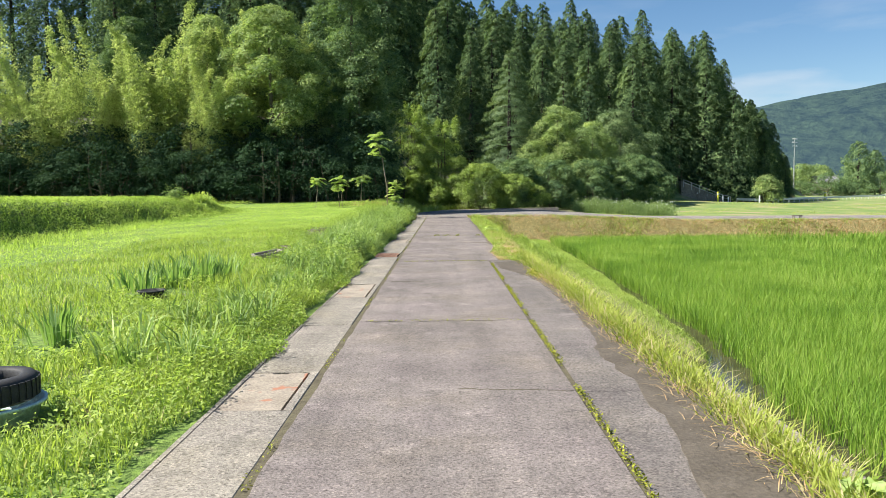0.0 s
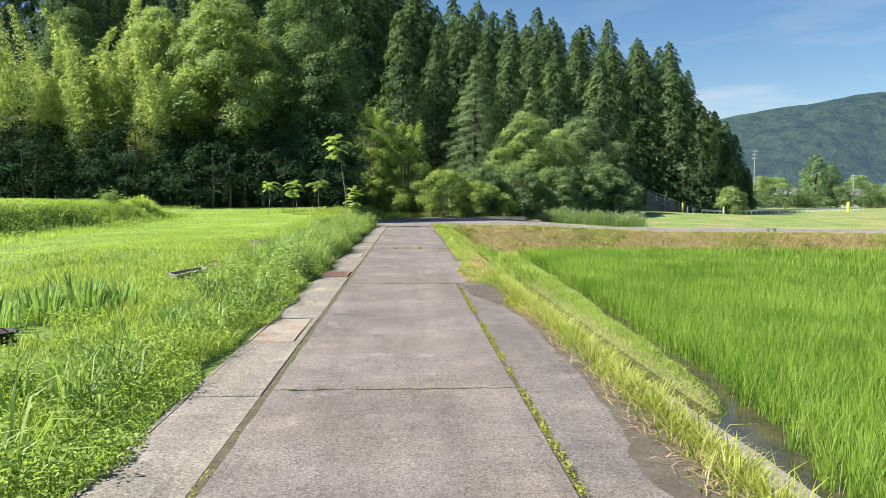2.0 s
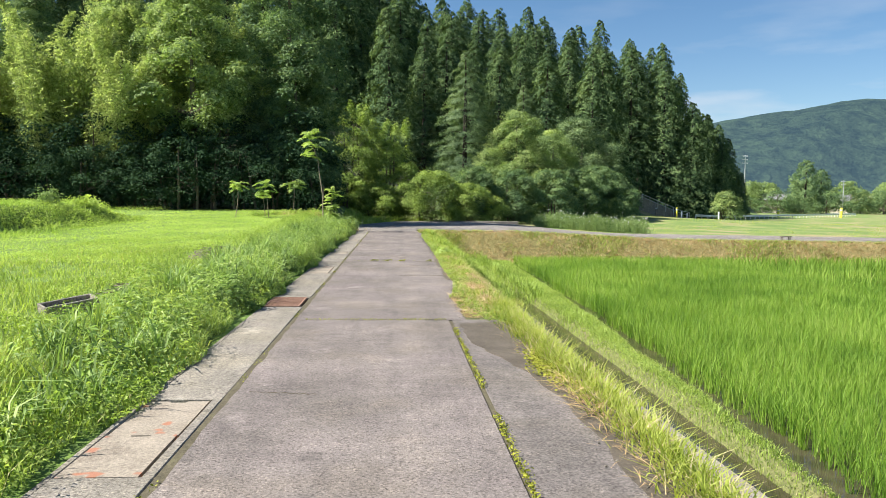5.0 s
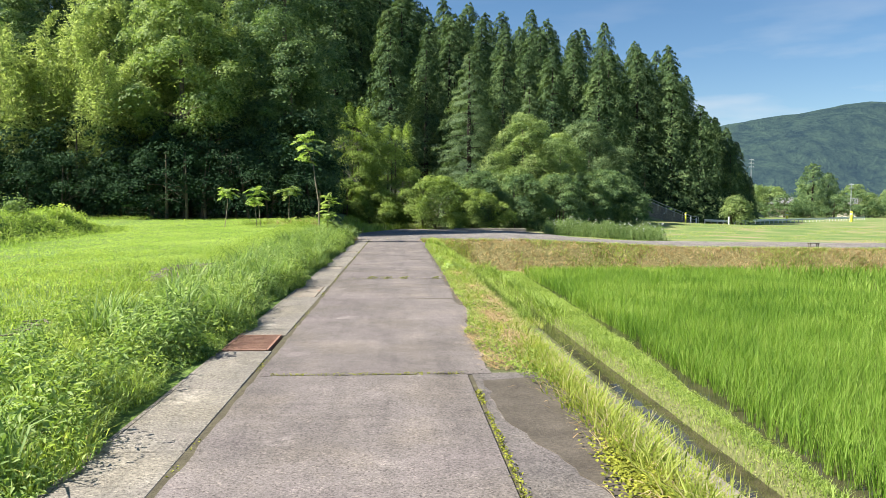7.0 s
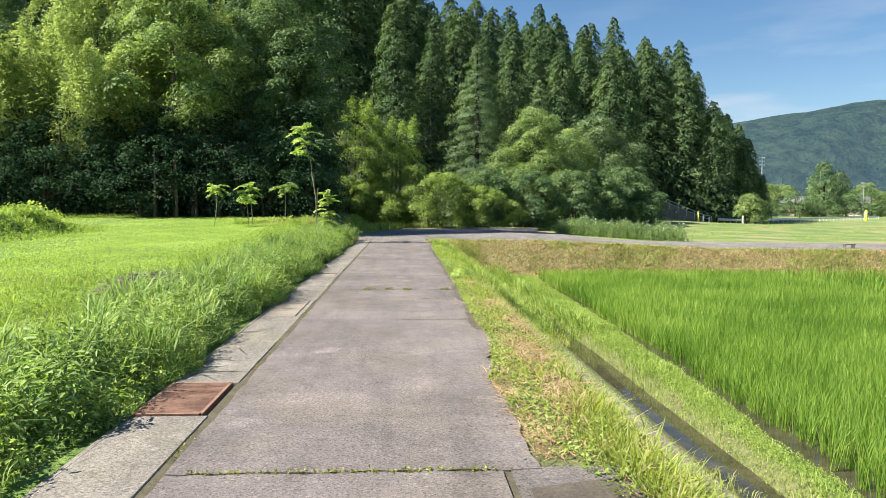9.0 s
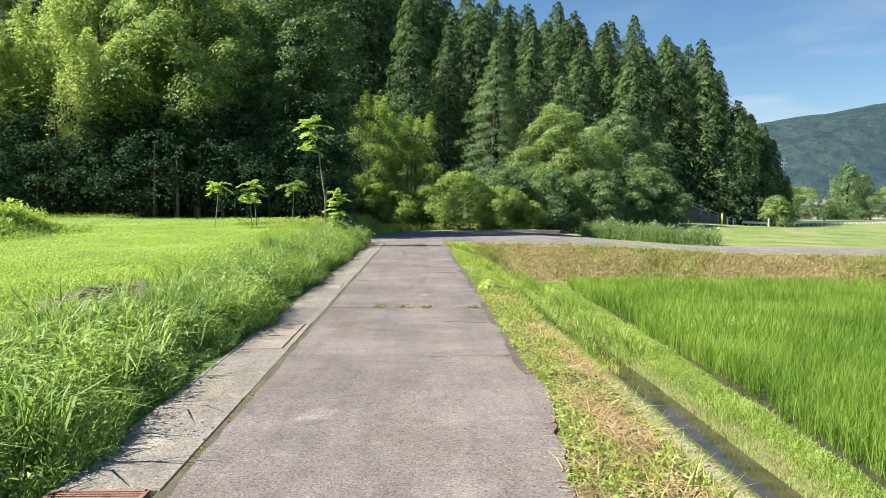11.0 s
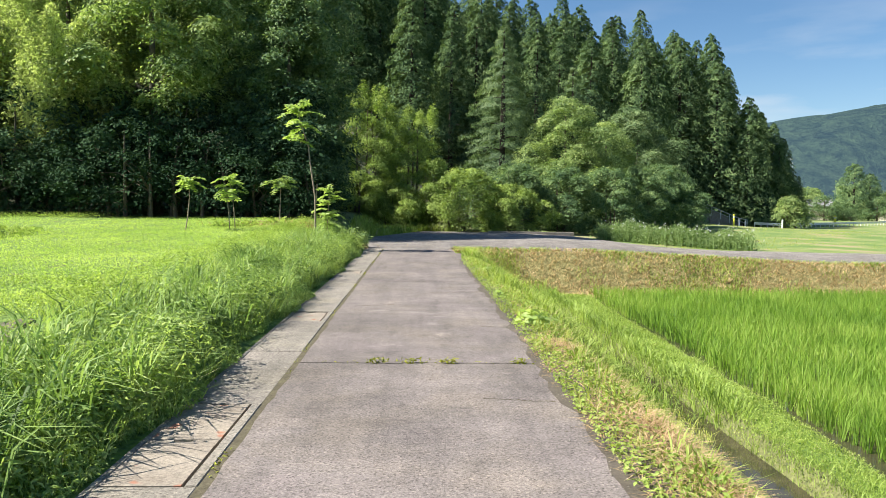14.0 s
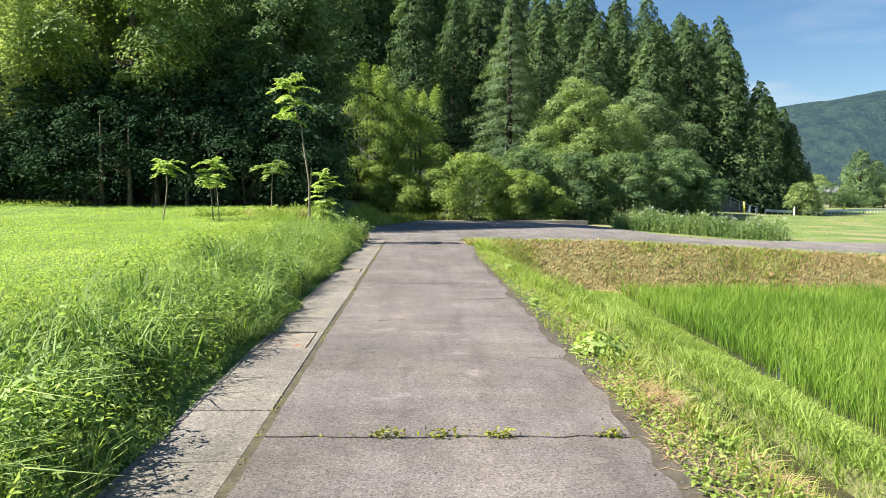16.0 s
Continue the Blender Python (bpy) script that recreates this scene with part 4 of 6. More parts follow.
def build_right_verge():
    # yellow-green fringe at the apron's edge
    x = rng.normal(1.93, 0.085, 15000)
    y = rng.uniform(2.0, 17.5, 15000)
    k = (wave(x * 0, y, 1.6, 2) > -0.75)
    x, y = x[k] - 0.12 * smooth01(y[k], 11, 17), y[k]
    A = blades(np.stack([x, y, np.full(len(x), -0.12)], 1), rng.uniform(0.12, 0.34, len(x)), rng.uniform(0.007, 0.013, len(x)), rng.uniform(0.2, 1.0, len(x)))
    stuff("verge_grass", *A, M_YGRASS, "yellow-green rank grass fringing the concrete", "grass")
    # bank grass further on
    x, y = scatter(1.4, 4.15, 15.5, 45, 330)
    e = np.interp(y, [15, 18.3, 20, 23, 28, 33, 39, 44, 46], [1.7, 1.3, 1.5, 1.5, 1.55, 1.58, 1.6, 1.9, 2.6])
    k = ((x < 3.0) | (y > 27.5) | (y < 20)) & (x > e + 0.12 * np.sin(y * 2.3)) & (wave(x, y, 1.2, 6) + 0.9 * (x - e) > -0.15) & off_straw(x, y)
    x, y = x[k], y[k]
    h = rng.uniform(0.07, 0.24, len(x)) * (1 + 0.6 * np.clip(wave(x, y, 0.8, 8), -0.5, 1))
    B = blades(rooted(x, y), h, rng.uniform(0.007, 0.013, len(x)), rng.uniform(0.2, 1.0, len(x)))
    x, y = scatter(1.75, 3.55, 16.5, 44, 460)
    k = (wave(x, y, 0.7, 9) + 0.5 * (x - 2.2) > 0.1) & off_straw(x, y) & ((x < 2.9) | (y > 27.5) | (y < 20))
    x, y = x[k], y[k]
    B2 = blades(rooted(x, y), rng.uniform(0.2, 0.48, len(x)) * np.where((y > 21) & (y < 27.3), 0.6, 1.0), rng.uniform(0.009, 0.017, len(x)), rng.uniform(0.3, 1.0, len(x)), 0.4)
    # rank grass leaning over the ditch, closing above it further on
    x, y = scatter(2.3, 4.8, 18.5, 44, 420)
    k = (x > 2.5 + 0.35 * wave(x * 0, y, 0.8, 4)) & ((x < 3.35 + 0.3 * wave(x, y, 0.9, 1)) | (y > 28.5 + 1.2 * wave(x, y, 0.6, 3))) & (rng.uniform(0, 1, len(x)) < 1 - 0.6 * smooth01(y, 27, 23) * smooth01(y, 20.5, 22.5))
    x, y = x[k], y[k]
    B3 = blades(rooted(x, y), rng.uniform(0.12, 0.3, len(x)) * (1 + 0.35 * wave(x, y, 0.9, 2)) * (1 + 0.7 * smooth01(x, 3.6, 4.1)), rng.uniform(0.01, 0.02, len(x)), rng.uniform(0.3, 1.1, len(x)), 0.45)
    stuff("ditch_grass", *B3, M_HERB, "rank green grass growing over the ditch", "grass")
    stuff("bank_tall_grass", *B2, M_GRASS, "long green grass blades hanging over the ditch", "grass")
    stuff("bank_grass", *B, M_YGRASS, "patchy green grass on the roadside bank", "grass")
    x, y = scatter(1.3, 3.8, 15.5, 45, 750)
    k = x > np.interp(y, [15, 18.3, 20, 23, 28, 33, 39, 44, 46], [1.6, 1.2, 1.42, 1.4, 1.47, 1.5, 1.5, 1.8, 2.6]) - 0.05
    k &= off_straw(x, y)
    x, y = x[k], y[k]
    P = rooted(x, y, -0.04)
    P[:, 2] += rng.uniform(0, 0.08, len(x))
    N = rng.normal(0, 0.5, (len(x), 3)) + [0, 0, 1]
    stuff("bank_weeds", *leaves(P, N, rng.uniform(0.02, 0.05, len(x)), 0.5), M_HERB, "low broad-leaved weeds on the bank", "weeds")
    # the bund between ditch and paddy
    x, y = scatter(4.3, 6.2, 12.3, 43.5, 1900)
    k = (height(x, y) > -1.6 + 0.08 * wave(x, y, 2.5, 3)) & (x < bund_right(y))
    x, y = x[k], y[k]
    P = rooted(x, y, -0.01)
    P[:, 2] += rng.uniform(0, 0.07, len(x))
    C = leaves(P, rng.normal(0, 0.6, (len(x), 3)) + [0, 0, 1], rng.uniform(0.016, 0.034, len(x)), 0.5)
    x, y = scatter(4.25, 6.2, 12.3, 43.5, 1250)
    k = (height(x, y) > -1.63) & (x < bund_right(y))
    D = blades(rooted(x[k], y[k]), rng.uniform(0.04, 0.15, k.sum()) * (1 + 0.5 * wave(x[k], y[k], 0.9, 5)), 0.009, rng.uniform(0.2, 0.9, k.sum()))
    stuff("bund_weeds", *C, M_GRASS, "close green weeds covering a low paddy bund", "weeds")
    stuff("bund_grass", *D, M_HERB, "short yellow-green grass on the paddy bund", "grass")
    # cut straw on the bank and the far bank
    x, y = scatter(1.5, 3.2, 16.0, 42, 120)
    k = (wave(x, y, 0.9, 11) > -0.1) & (x > 1.55)
    E1 = blades(rooted(x[k], y[k], -0.035), 0.05, 0.007, rng.uniform(3, 7, k.sum()), 0.05)
    x, y = scatter(1.5, 60, 42.6, 45.7, 330)
    top = crossing_near(x) - 0.2
    k = (y < top) & (y > top - 2.4)
    x, y = x[k], y[k]
    E2 = blades(rooted(x, y, -0.03), rng.uniform(0.05, 0.16, len(x)), rng.uniform(0.012, 0.028, len(x)), rng.uniform(0.6, 3.0, len(x)), 0.15)
    x3 = rng.normal(1.78, 0.1, 1500)
    y3 = rng.uniform(3, 17, 1500)
    E3 = blades(np.stack([x3, y3, np.full(1500, 0.008)], 1), 0.04, 0.006, rng.uniform(2, 5, 1500), 0.08)
    stuff("cut_straw", *joined(E1, E2, E3), M_STRAW, "brown dried grass cuttings lying on the banks", "straw")
    x, y = scatter(1.5, 60, 42.6, 45.8, 420)
    top = crossing_near(x) + 0.1
    k = (y < top) & (y > top - 2.8) & (wave(x, y * 1.5, 0.5, 4) * 1.2 + rng.uniform(-0.4, 0.4, len(x)) + 1.1 * smooth01(np.abs(y - top + 1.35), 0.7, 1.35) > 0.08)
    stuff("far_bank_grass", *blades(rooted(x[k], y[k]), rng.uniform(0.06, 0.24, k.sum()), 0.02, rng.uniform(0.2, 0.9, k.sum())), M_HERB, "sparse green regrowth on the mown bank", "grass")
    # tufts on the lip of the ditch
    R = np.concatenate([np.stack([rng.uniform(2.5, 3.3) + rng.normal(0, 0.06, 16), rng.uniform(17.5, 29) + rng.normal(0, 0.06, 16)], 1) for _ in range(60)])
    tuft = blades(rooted(R[:, 0], R[:, 1]), rng.uniform(0.25, 0.55, len(R)), rng.uniform(0.01, 0.018, len(R)), rng.uniform(0.2, 0.9, len(R)), 0.5)
    stuff("ditch_tufts", *tuft, M_HERB, "tall green grass tufts on the lip of the ditch", "grass")
    # low plants and litter creeping over the road's broken edge
    y = rng.uniform(16.2, 27, 5200)
    x = np.interp(y, [16, 18.3, 20, 23, 28], [1.25, 1.17, 1.42, 1.4, 1.47]) + np.abs(rng.normal(0.02, 0.2, len(y)))
    k = wave(x, y, 1.6, 3) + rng.uniform(-0.5, 0.5, len(y)) > 0.0
    P = np.stack([x[k], y[k], np.maximum(height(x[k], y[k]), -0.03) + rng.uniform(0.01, 0.07, k.sum())], 1)
    stuff("edge_weeds", *leaves(P, rng.normal(0, 0.5, P.shape) + [0, 0, 1], rng.uniform(0.02, 0.055, len(P)), 0.4), M_GRASS, "low weeds creeping over the broken road edge", "weeds")
    P = np.stack([x[~k], y[~k], np.maximum(height(x[~k], y[~k]), -0.03) + 0.01], 1)
    stuff("edge_litter", *blades(P, 0.04, 0.007, rng.uniform(2, 5, len(P)), 0.08), M_STRAW, "dry brown stalks lying along the broken road edge", "straw")
    # moss and seedlings in the long joints
    parts = []
    for cx, y0, y1, n in ((1.015, 1.5, 16.0, 4200), (-1.04, 2, 45, 2600)):
        y = rng.uniform(y0, y1, n)
        k = wave(y * 0, y, 2.2, cx) > (-0.35 if cx > 0 else 0.3)
        y = y[k]
        P = np.stack([cx + rng.normal(0, 0.016, len(y)), y, rng.uniform(-0.02, 0.025, len(y))], 1)
        parts.append(leaves(P, rng.normal(0, 0.6, (len(y), 3)) + [0, 0, 1], rng.uniform(0.012, 0.032, len(y)), 0.5))
    for yy, n in ((8.5, 160), (16.0, 420), (25.5, 60)):
        xx = rng.uniform(-0.9, 0.95, n)
        P = np.stack([xx, yy + rng.normal(0, 0.015, n), rng.uniform(-0.01, 0.02, n)], 1)
        parts.append(leaves(P, rng.normal(0, 0.6, (n, 3)) + [0, 0, 1], rng.uniform(0.012, 0.03, n), 0.5))
    for xx in (-0.24, 0.11, 0.47, 1.2):
        n = 60
        P = np.stack([xx + rng.normal(0, 0.06, n), 25.5 + rng.normal(0, 0.03, n), rng.uniform(0, 0.05, n)], 1)
        parts.append(leaves(P, rng.normal(0, 0.8, (n, 3)) + [0, 0, 1], rng.uniform(0.02, 0.05, n), 0.4))
    stuff("joint_moss", *joined(*parts), M_MOSS, "yellow-green moss and seedlings in the road joints", "moss")


build_left_grass()
build_rice()
build_right_verge()


# ---- trees ----
def crown_leaves(lobes, twigs, per, leaf, aspect=0.5, spread=0.28, up=0.55, hollow=0.72):
    """Leaf sprays over the upper side of many clumps (cx, cy, cz, rx, ry, rz); their undersides and the gaps stay open."""
    vol = np.array([(l[3] * l[4] + l[3] * l[5] + l[4] * l[5]) for l in lobes])
    count = np.maximum(6, (twigs * vol / vol.sum()).astype(int))
    Ps, Ns = [], []
    for l, c in zip(lobes, count):
        d = rng.normal(size=(c, 3))
        d[:, 2] = np.where(d[:, 2] < -0.25, -d[:, 2], d[:, 2])
        d /= np.linalg.norm(d, axis=1, keepdims=True)
        r = hollow + (1 - hollow) * rng.uniform(0, 1, c) ** 0.5
        r *= 1 + 0.14 * np.sin(d[:, 0] * 6 + l[0] * 5) * np.cos(d[:, 2] * 7 + l[1] * 3) + rng.normal(0, 0.1, c)
        p = np.array(l[:3]) + d * r[:, None] * np.array(l[3:6])
        n = d + rng.normal(0, 0.22, d.shape) + [0, 0, up]           # each spray is a flattish fan of leaves
        n /= np.linalg.norm(n, axis=1, keepdims=True)
        off = rng.normal(0, spread * min(1.0, 0.35 + 0.5 * l[3]), (len(p), per, 3))
        off -= n[:, None] * (off * n[:, None]).sum(2, keepdims=True) * 0.7
        q = (p[:, None] + off).reshape(-1, 3)
        q[:, 2] -= 0.5 * (off ** 2).sum(2).ravel() / spread
        Ps.append(q)
        Ns.append(np.repeat(n, per, 0) + rng.normal(0, 0.22, q.shape))
    P, N = np.concatenate(Ps), np.concatenate(Ns)
    return leaves(P, N, leaf * rng.uniform(0.6, 1.35, len(P)), aspect)


def random_lobes(n, w, z0, z1, seed, size, taper=0.6, flat=0.62):
    """Clumps spread over the hull of a crown, from z0 to z1, widest a third of the way up."""
    r = random.Random(seed)
    out = []
    n = int(n * 1.6)
    for i in range(n):
        t = (i + r.random()) / n
        z = z0 + (z1 - z0) * t
        hull = min(1.0, 0.62 + 1.3 * t) * (1 - taper * t ** 1.5) * math.sqrt(max(0.02, 1 - t ** 4))
        reach = w * hull * math.sqrt(r.uniform(0.25, 1.0))
        a = i * 2.399 + r.uniform(-0.6, 0.6)
        s = size * 0.8 * r.uniform(0.6, 1.3) * (1 - 0.3 * t)
        out.append((reach * math.cos(a), reach * math.sin(a), z, s, s * r.uniform(0.8, 1.2), s * flat * r.uniform(0.75, 1.2)))
    return out


def broad_tree(lobes, trunk_h, trunk_r, twigs, per, leaf, material, label, category="tree", seed=1, name="tree", bark=None, aspect=0.5, spread=0.28, stems=1):
    r = random.Random(seed)
    tree = tagged(new(name), label, category)
    paths = []
    top = max(l[2] for l in lobes)
    for s in range(stems):
        ox, oy = (0, 0) if stems == 1 else (r.uniform(-0.8, 0.8), r.uniform(-0.6, 0.6))
        bend = r.uniform(-0.5, 0.5)
        stem = [((ox, oy, -0.3), trunk_r * 1.25), ((ox + bend * 0.2, oy, trunk_h * 0.35), trunk_r), ((ox + bend * 0.6, oy, trunk_h), trunk_r * 0.75), ((ox * 0.5 + bend, oy, top * 0.9), trunk_r * 0.2)]
        paths.append(stem)
    for l in lobes[:12]:
        z = min(trunk_h * r.uniform(0.6, 1.1), l[2])
        p = paths[r.randrange(stems)][2][0]
        paths.append([((p[0] * z / max(trunk_h, 0.1), p[1], z), trunk_r * 0.4), (((p[0] + l[0]) / 2, (p[1] + l[1]) / 2, (z + l[2]) / 2 + 0.3), trunk_r * 0.25), ((l[0], l[1], l[2]), trunk_r * 0.07)])
    child("trunk", np_mesh("trunk", *tubes(paths, 6), bark or M_BARK, True), tree)
    child("crown", np_mesh("crown", *crown_leaves(lobes, twigs, per, leaf, aspect, spread), material), tree)
    return tree


def cedar(h, w, seed, boughs, name="cedar_tree", label="tall dark green cedar with drooping sprays", material=None, leaf=0.66, open_base=0.05, per=46, droop=0.34, thick=1.0, power=0.58, slim=0.33):
    """A conifer: boughs all round a straight trunk, each a drooping fan of needles, narrowing to a pointed tip."""
    r = np.random.default_rng(seed)
    tree = tagged(new(name), label, "tree")
    paths = [[((0, 0, -1), w * 0.06), ((0, 0, h * 0.5), w * 0.045), ((0, 0, h * 0.985), 0.03)]]
    u = (np.arange(boughs) + 0.5) / boughs
    t = 1 - (1 - u) ** 0.85
    z = h * (open_base + (1 - open_base) * t)
    prof = (1 - t) ** power * np.interp(t, [0, 0.12, 1], [0.75, 1, 1]) + 0.035
    a = np.arange(boughs) * 2.399 + r.normal(0, 0.25, boughs)
    reach = w * prof * r.uniform(0.66, 1.12, boughs)
    m = boughs * per
    s = r.uniform(0.3, 1.0, m) ** 0.8
    R, A = np.repeat(reach, per), np.repeat(a, per)
    out = np.stack([np.cos(A), np.sin(A), np.zeros(m)], 1)
    side = np.stack([-np.sin(A), np.cos(A), np.zeros(m)], 1)
    wide = (0.1 + 0.17 * R) * (1.25 - s) ** 0.5
    q = r.normal(0, 1, m) * wide
    P = out * (R * s)[:, None] + side * q[:, None]
    P[:, 2] = np.repeat(z, per) + 0.3 * R * s - droop * 1.9 * R * s ** 2 - 0.35 * q ** 2 / (0.2 + R * 0.3) + r.normal(0, 0.07 + 0.035 * R, m) * thick
    N = out * (0.25 + 0.6 * s)[:, None] + [0, 0, 0.55] + side * (0.5 * q / (wide + 0.01))[:, None] * 0.5 + r.normal(0, 0.25, P.shape)
    V, F = leaves(P, N, leaf * r.uniform(0.6, 1.3, m) * np.repeat(0.68 + 0.32 * (1 - t) ** 0.5, per), slim)
    for k in range(0, boughs, 9):
        c, b, g = math.cos(a[k]), math.sin(a[k]), reach[k] * 0.8
        paths.append([((0, 0, z[k]), 0.07), ((c * g * 0.5, b * g * 0.5, z[k] + 0.15 * g - droop * 0.45 * g), 0.04), ((c * g, b * g, z[k] + 0.3 * g - droop * 1.5 * g), 0.015)])
    child("trunk", np_mesh("trunk", *tubes(paths, 6), M_CEDARBARK, True), tree)
    child("crown", np_mesh("crown", V, F, material or M_CEDAR), tree)
    return tree


def bamboo(h, seed, culms, leaf_n):
    """A clump of arching culms, feathery towards the tips."""
    r = np.random.default_rng(seed)
    tree = tagged(new("bamboo_clump"), "tall arching yellow-green bamboo clump", "bamboo")
    paths, Ps = [], []
    for _ in range(culms):
        a, lean = r.uniform(0, 2 * np.pi), r.uniform(0.08, 0.3)
        ox, oy = r.normal(0, 0.9, 2)
        hh = h * r.uniform(0.6, 1.0)
        s = np.linspace(0, 1, 9)
        out = hh * lean * s ** 2.3
        X, Y, Z = ox + np.cos(a) * out, oy + np.sin(a) * out, hh * (s - 0.13 * s ** 4 * (lean / 0.3))
        paths.append([((X[i], Y[i], Z[i] - 0.2), 0.045 * (1 - 0.85 * s[i])) for i in range(9)])
        n = leaf_n // culms
        t = r.uniform(0.22, 1.0, n)
        rad = 1.05 * np.interp(t, [0.2, 0.45, 0.8, 1.0], [0.6, 1.0, 0.5, 0.08]) * np.sqrt(r.uniform(0, 1, n))
        b = r.uniform(0, 2 * np.pi, n)
        lvl = np.round(t * 26) / 26 + r.normal(0, 0.006, n)
        p = np.stack([np.interp(lvl, s, X) + rad * np.cos(b), np.interp(lvl, s, Y) + rad * np.sin(b), np.interp(lvl, s, Z) - 0.25 * rad ** 2 + r.normal(0, 0.05, n)], 1)
        Ps.append(p)
    P = np.concatenate(Ps)
    q = np.repeat(P, 3, 0) + rng.normal(0, 0.1, (len(P) * 3, 3))
    V, F = leaves(q, rng.normal(0, 0.6, q.shape) + [0, 0, 0.7], rng.uniform(0.14, 0.27, len(q)), 0.3)
    for path in paths:
        child("culm", np_mesh("culm", *tubes([path], 5), M_CULM, True), tree)
    child("crown", np_mesh("crown", V, F, M_BAMBOO), tree)
    return tree


def stand(tree, x, y, turn=0.0, size=1.0, sink=0.1):
    tree.matrix_basis = pose(x, y, float(height(x, y)) - sink, 0, 0, turn) @ Matrix.Diagonal((size, size, size, 1))
    return tree


def repeat(proto, x, y, turn, size, group, sink=0.1):
    c = copy_thing(proto, pose(x, y, float(height(x, y)) - sink, 0, 0, turn))
    c.scale = (size, size, size)
    c["group"] = group
    return c


# the left-hand wood: bamboo, then mixed broadleaves with a dark skirt
bam = [stand(bamboo(14.4, 11, 9, 5400), -26.0, 53.0), stand(bamboo(13.8, 12, 9, 5400), -21.5, 52.5)]
for b in bam:
    b["group"] = "bamboo at the wood's edge"
for i, (x, y, s) in enumerate([(-31, 54, 1.0), (-23.5, 55, 1.1), (-19.0, 54, 1.1), (-16.5, 53.3, 0.95), (-14.0, 56, 1.05), (-28.5, 51.9, 0.9), (-36, 54, 1.0), (-12.4, 57.5, 1.1), (-42, 54, 1.0)]):
    repeat(bam[i % 2], x, y, 77 * i, s, "bamboo at the wood's edge")

big1 = stand(broad_tree(random_lobes(56, 4.2, 2.6, 17.4, 21, 1.45, 0.45), 6, 0.32, 5200, 11, 0.19, M_OAK, "large dense dark green broadleaf tree at the wood's edge", seed=2, spread=0.34), -7.4, 58.2, 0, 1.06)
big2 = stand(broad_tree(random_lobes(40, 3.6, 1.4, 10.4, 22, 1.25, 0.5), 4, 0.22, 3400, 11, 0.17, M_OAK, "rounded dark green broadleaf tree", seed=3, spread=0.3), -5.9, 54.6)
big3 = stand(broad_tree(random_lobes(42, 4.2, 4.6, 13.2, 23, 1.3, 0.5), 5.5, 0.24, 3600, 11, 0.18, M_BRIGHT, "sunlit light green broadleaf tree", seed=4, spread=0.3), -12.2, 53.8, 0, 1.05)
repeat(big1, -14.5, 57.5, 130, 0.82, "broadleaf trees")
repeat(big3, -18.0, 58.0, 60, 1.05, "broadleaf trees")
repeat(big1, -26.0, 62.0, 200, 0.82, "broadleaf trees")
repeat(big1, -16.5, 61.0, 20, 0.78, "broadleaf trees")
# skirt shrubs: leaf colour carries the wood's shade, hence the near-black green
skirt = [broad_tree(random_lobes(12, 1.9, 0.5, 3.4, 31 + k, 1.0, 0.3), 1.2, 0.07, 700, 9, 0.13, M_SHADE, "dark shrub under the trees, shade put into its leaf colour", "shrub", seed=31 + k, name="shrub", spread=0.25, stems=3) for k in range(2)]
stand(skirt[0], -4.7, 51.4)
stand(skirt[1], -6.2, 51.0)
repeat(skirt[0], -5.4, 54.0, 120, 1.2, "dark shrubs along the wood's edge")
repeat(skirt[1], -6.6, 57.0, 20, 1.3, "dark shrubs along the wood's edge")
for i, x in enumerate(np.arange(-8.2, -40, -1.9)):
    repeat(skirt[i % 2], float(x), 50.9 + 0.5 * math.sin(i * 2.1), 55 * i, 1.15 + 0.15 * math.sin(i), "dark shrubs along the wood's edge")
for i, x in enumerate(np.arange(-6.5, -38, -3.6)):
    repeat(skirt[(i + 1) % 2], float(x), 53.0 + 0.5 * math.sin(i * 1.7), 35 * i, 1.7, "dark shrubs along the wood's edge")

# middle thicket beyond the crossing
shoots = [(1.9 * math.sqrt(random.Random(90 + k).random()) * math.cos(k * 2.4), 1.5 * math.sin(k * 2.4), 6.6 + 1.1 * random.Random(k).random(), 0.3, 0.3, 1.05) for k in range(12)]
mid = stand(broad_tree(random_lobes(46, 2.8, 0.3, 6.6, 41, 1.0, 0.4) + shoots, 2.2, 0.12, 3400, 13, 0.13, M_IVY, "bushy yellow-green tree beyond the crossing", seed=41, spread=0.28, stems=3), -3.4, 67.5)
repeat(mid, -0.2, 69.0, 100, 1.02, "bushy trees beyond the crossing")
repeat(mid, -6.0, 68.5, 200, 0.9, "bushy trees beyond the crossing")
ivy = stand(broad_tree(random_lobes(30, 2.7, 0.3, 3.1, 43, 0.75, 0.25), 1.0, 0.06, 2100, 11, 0.12, M_IVY, "rounded vine-covered bush at the road's far edge", "bush", seed=43, name="bush", stems=3), 3.4, 66.2, 0, 1.28)
for i, (x, y, s) in enumerate([(-1.0, 66.2, 0.95), (-3.6, 65.4, 0.85), (6.6, 66.6, 1.0), (-5.6, 65.0, 0.7)]):
    repeat(ivy, x, y, 90 * i + 30, s, "vine-covered bushes at the road's far edge")
vine = broad_tree(random_lobes(34, 2.6, 0.3, 4.6, 44, 0.9, 0.25), 1.2, 0.06, 2100, 11, 0.15, M_OAK, "dark green vine-covered thicket", "bush", seed=44, name="bush", stems=3)
stand(vine, 7.0, 68.0)
for i, (x, y, s) in enumerate([(10.6, 69.0, 1.0), (14.0, 71.0, 1.05), (17.0, 74.0, 1.1), (20.0, 78.0, 1.2), (22.5, 81.0, 1.1), (24.0, 84.0, 1.0)]):
    repeat(vine, x, y, 70 * i, s, "dark thicket beside the crossing")

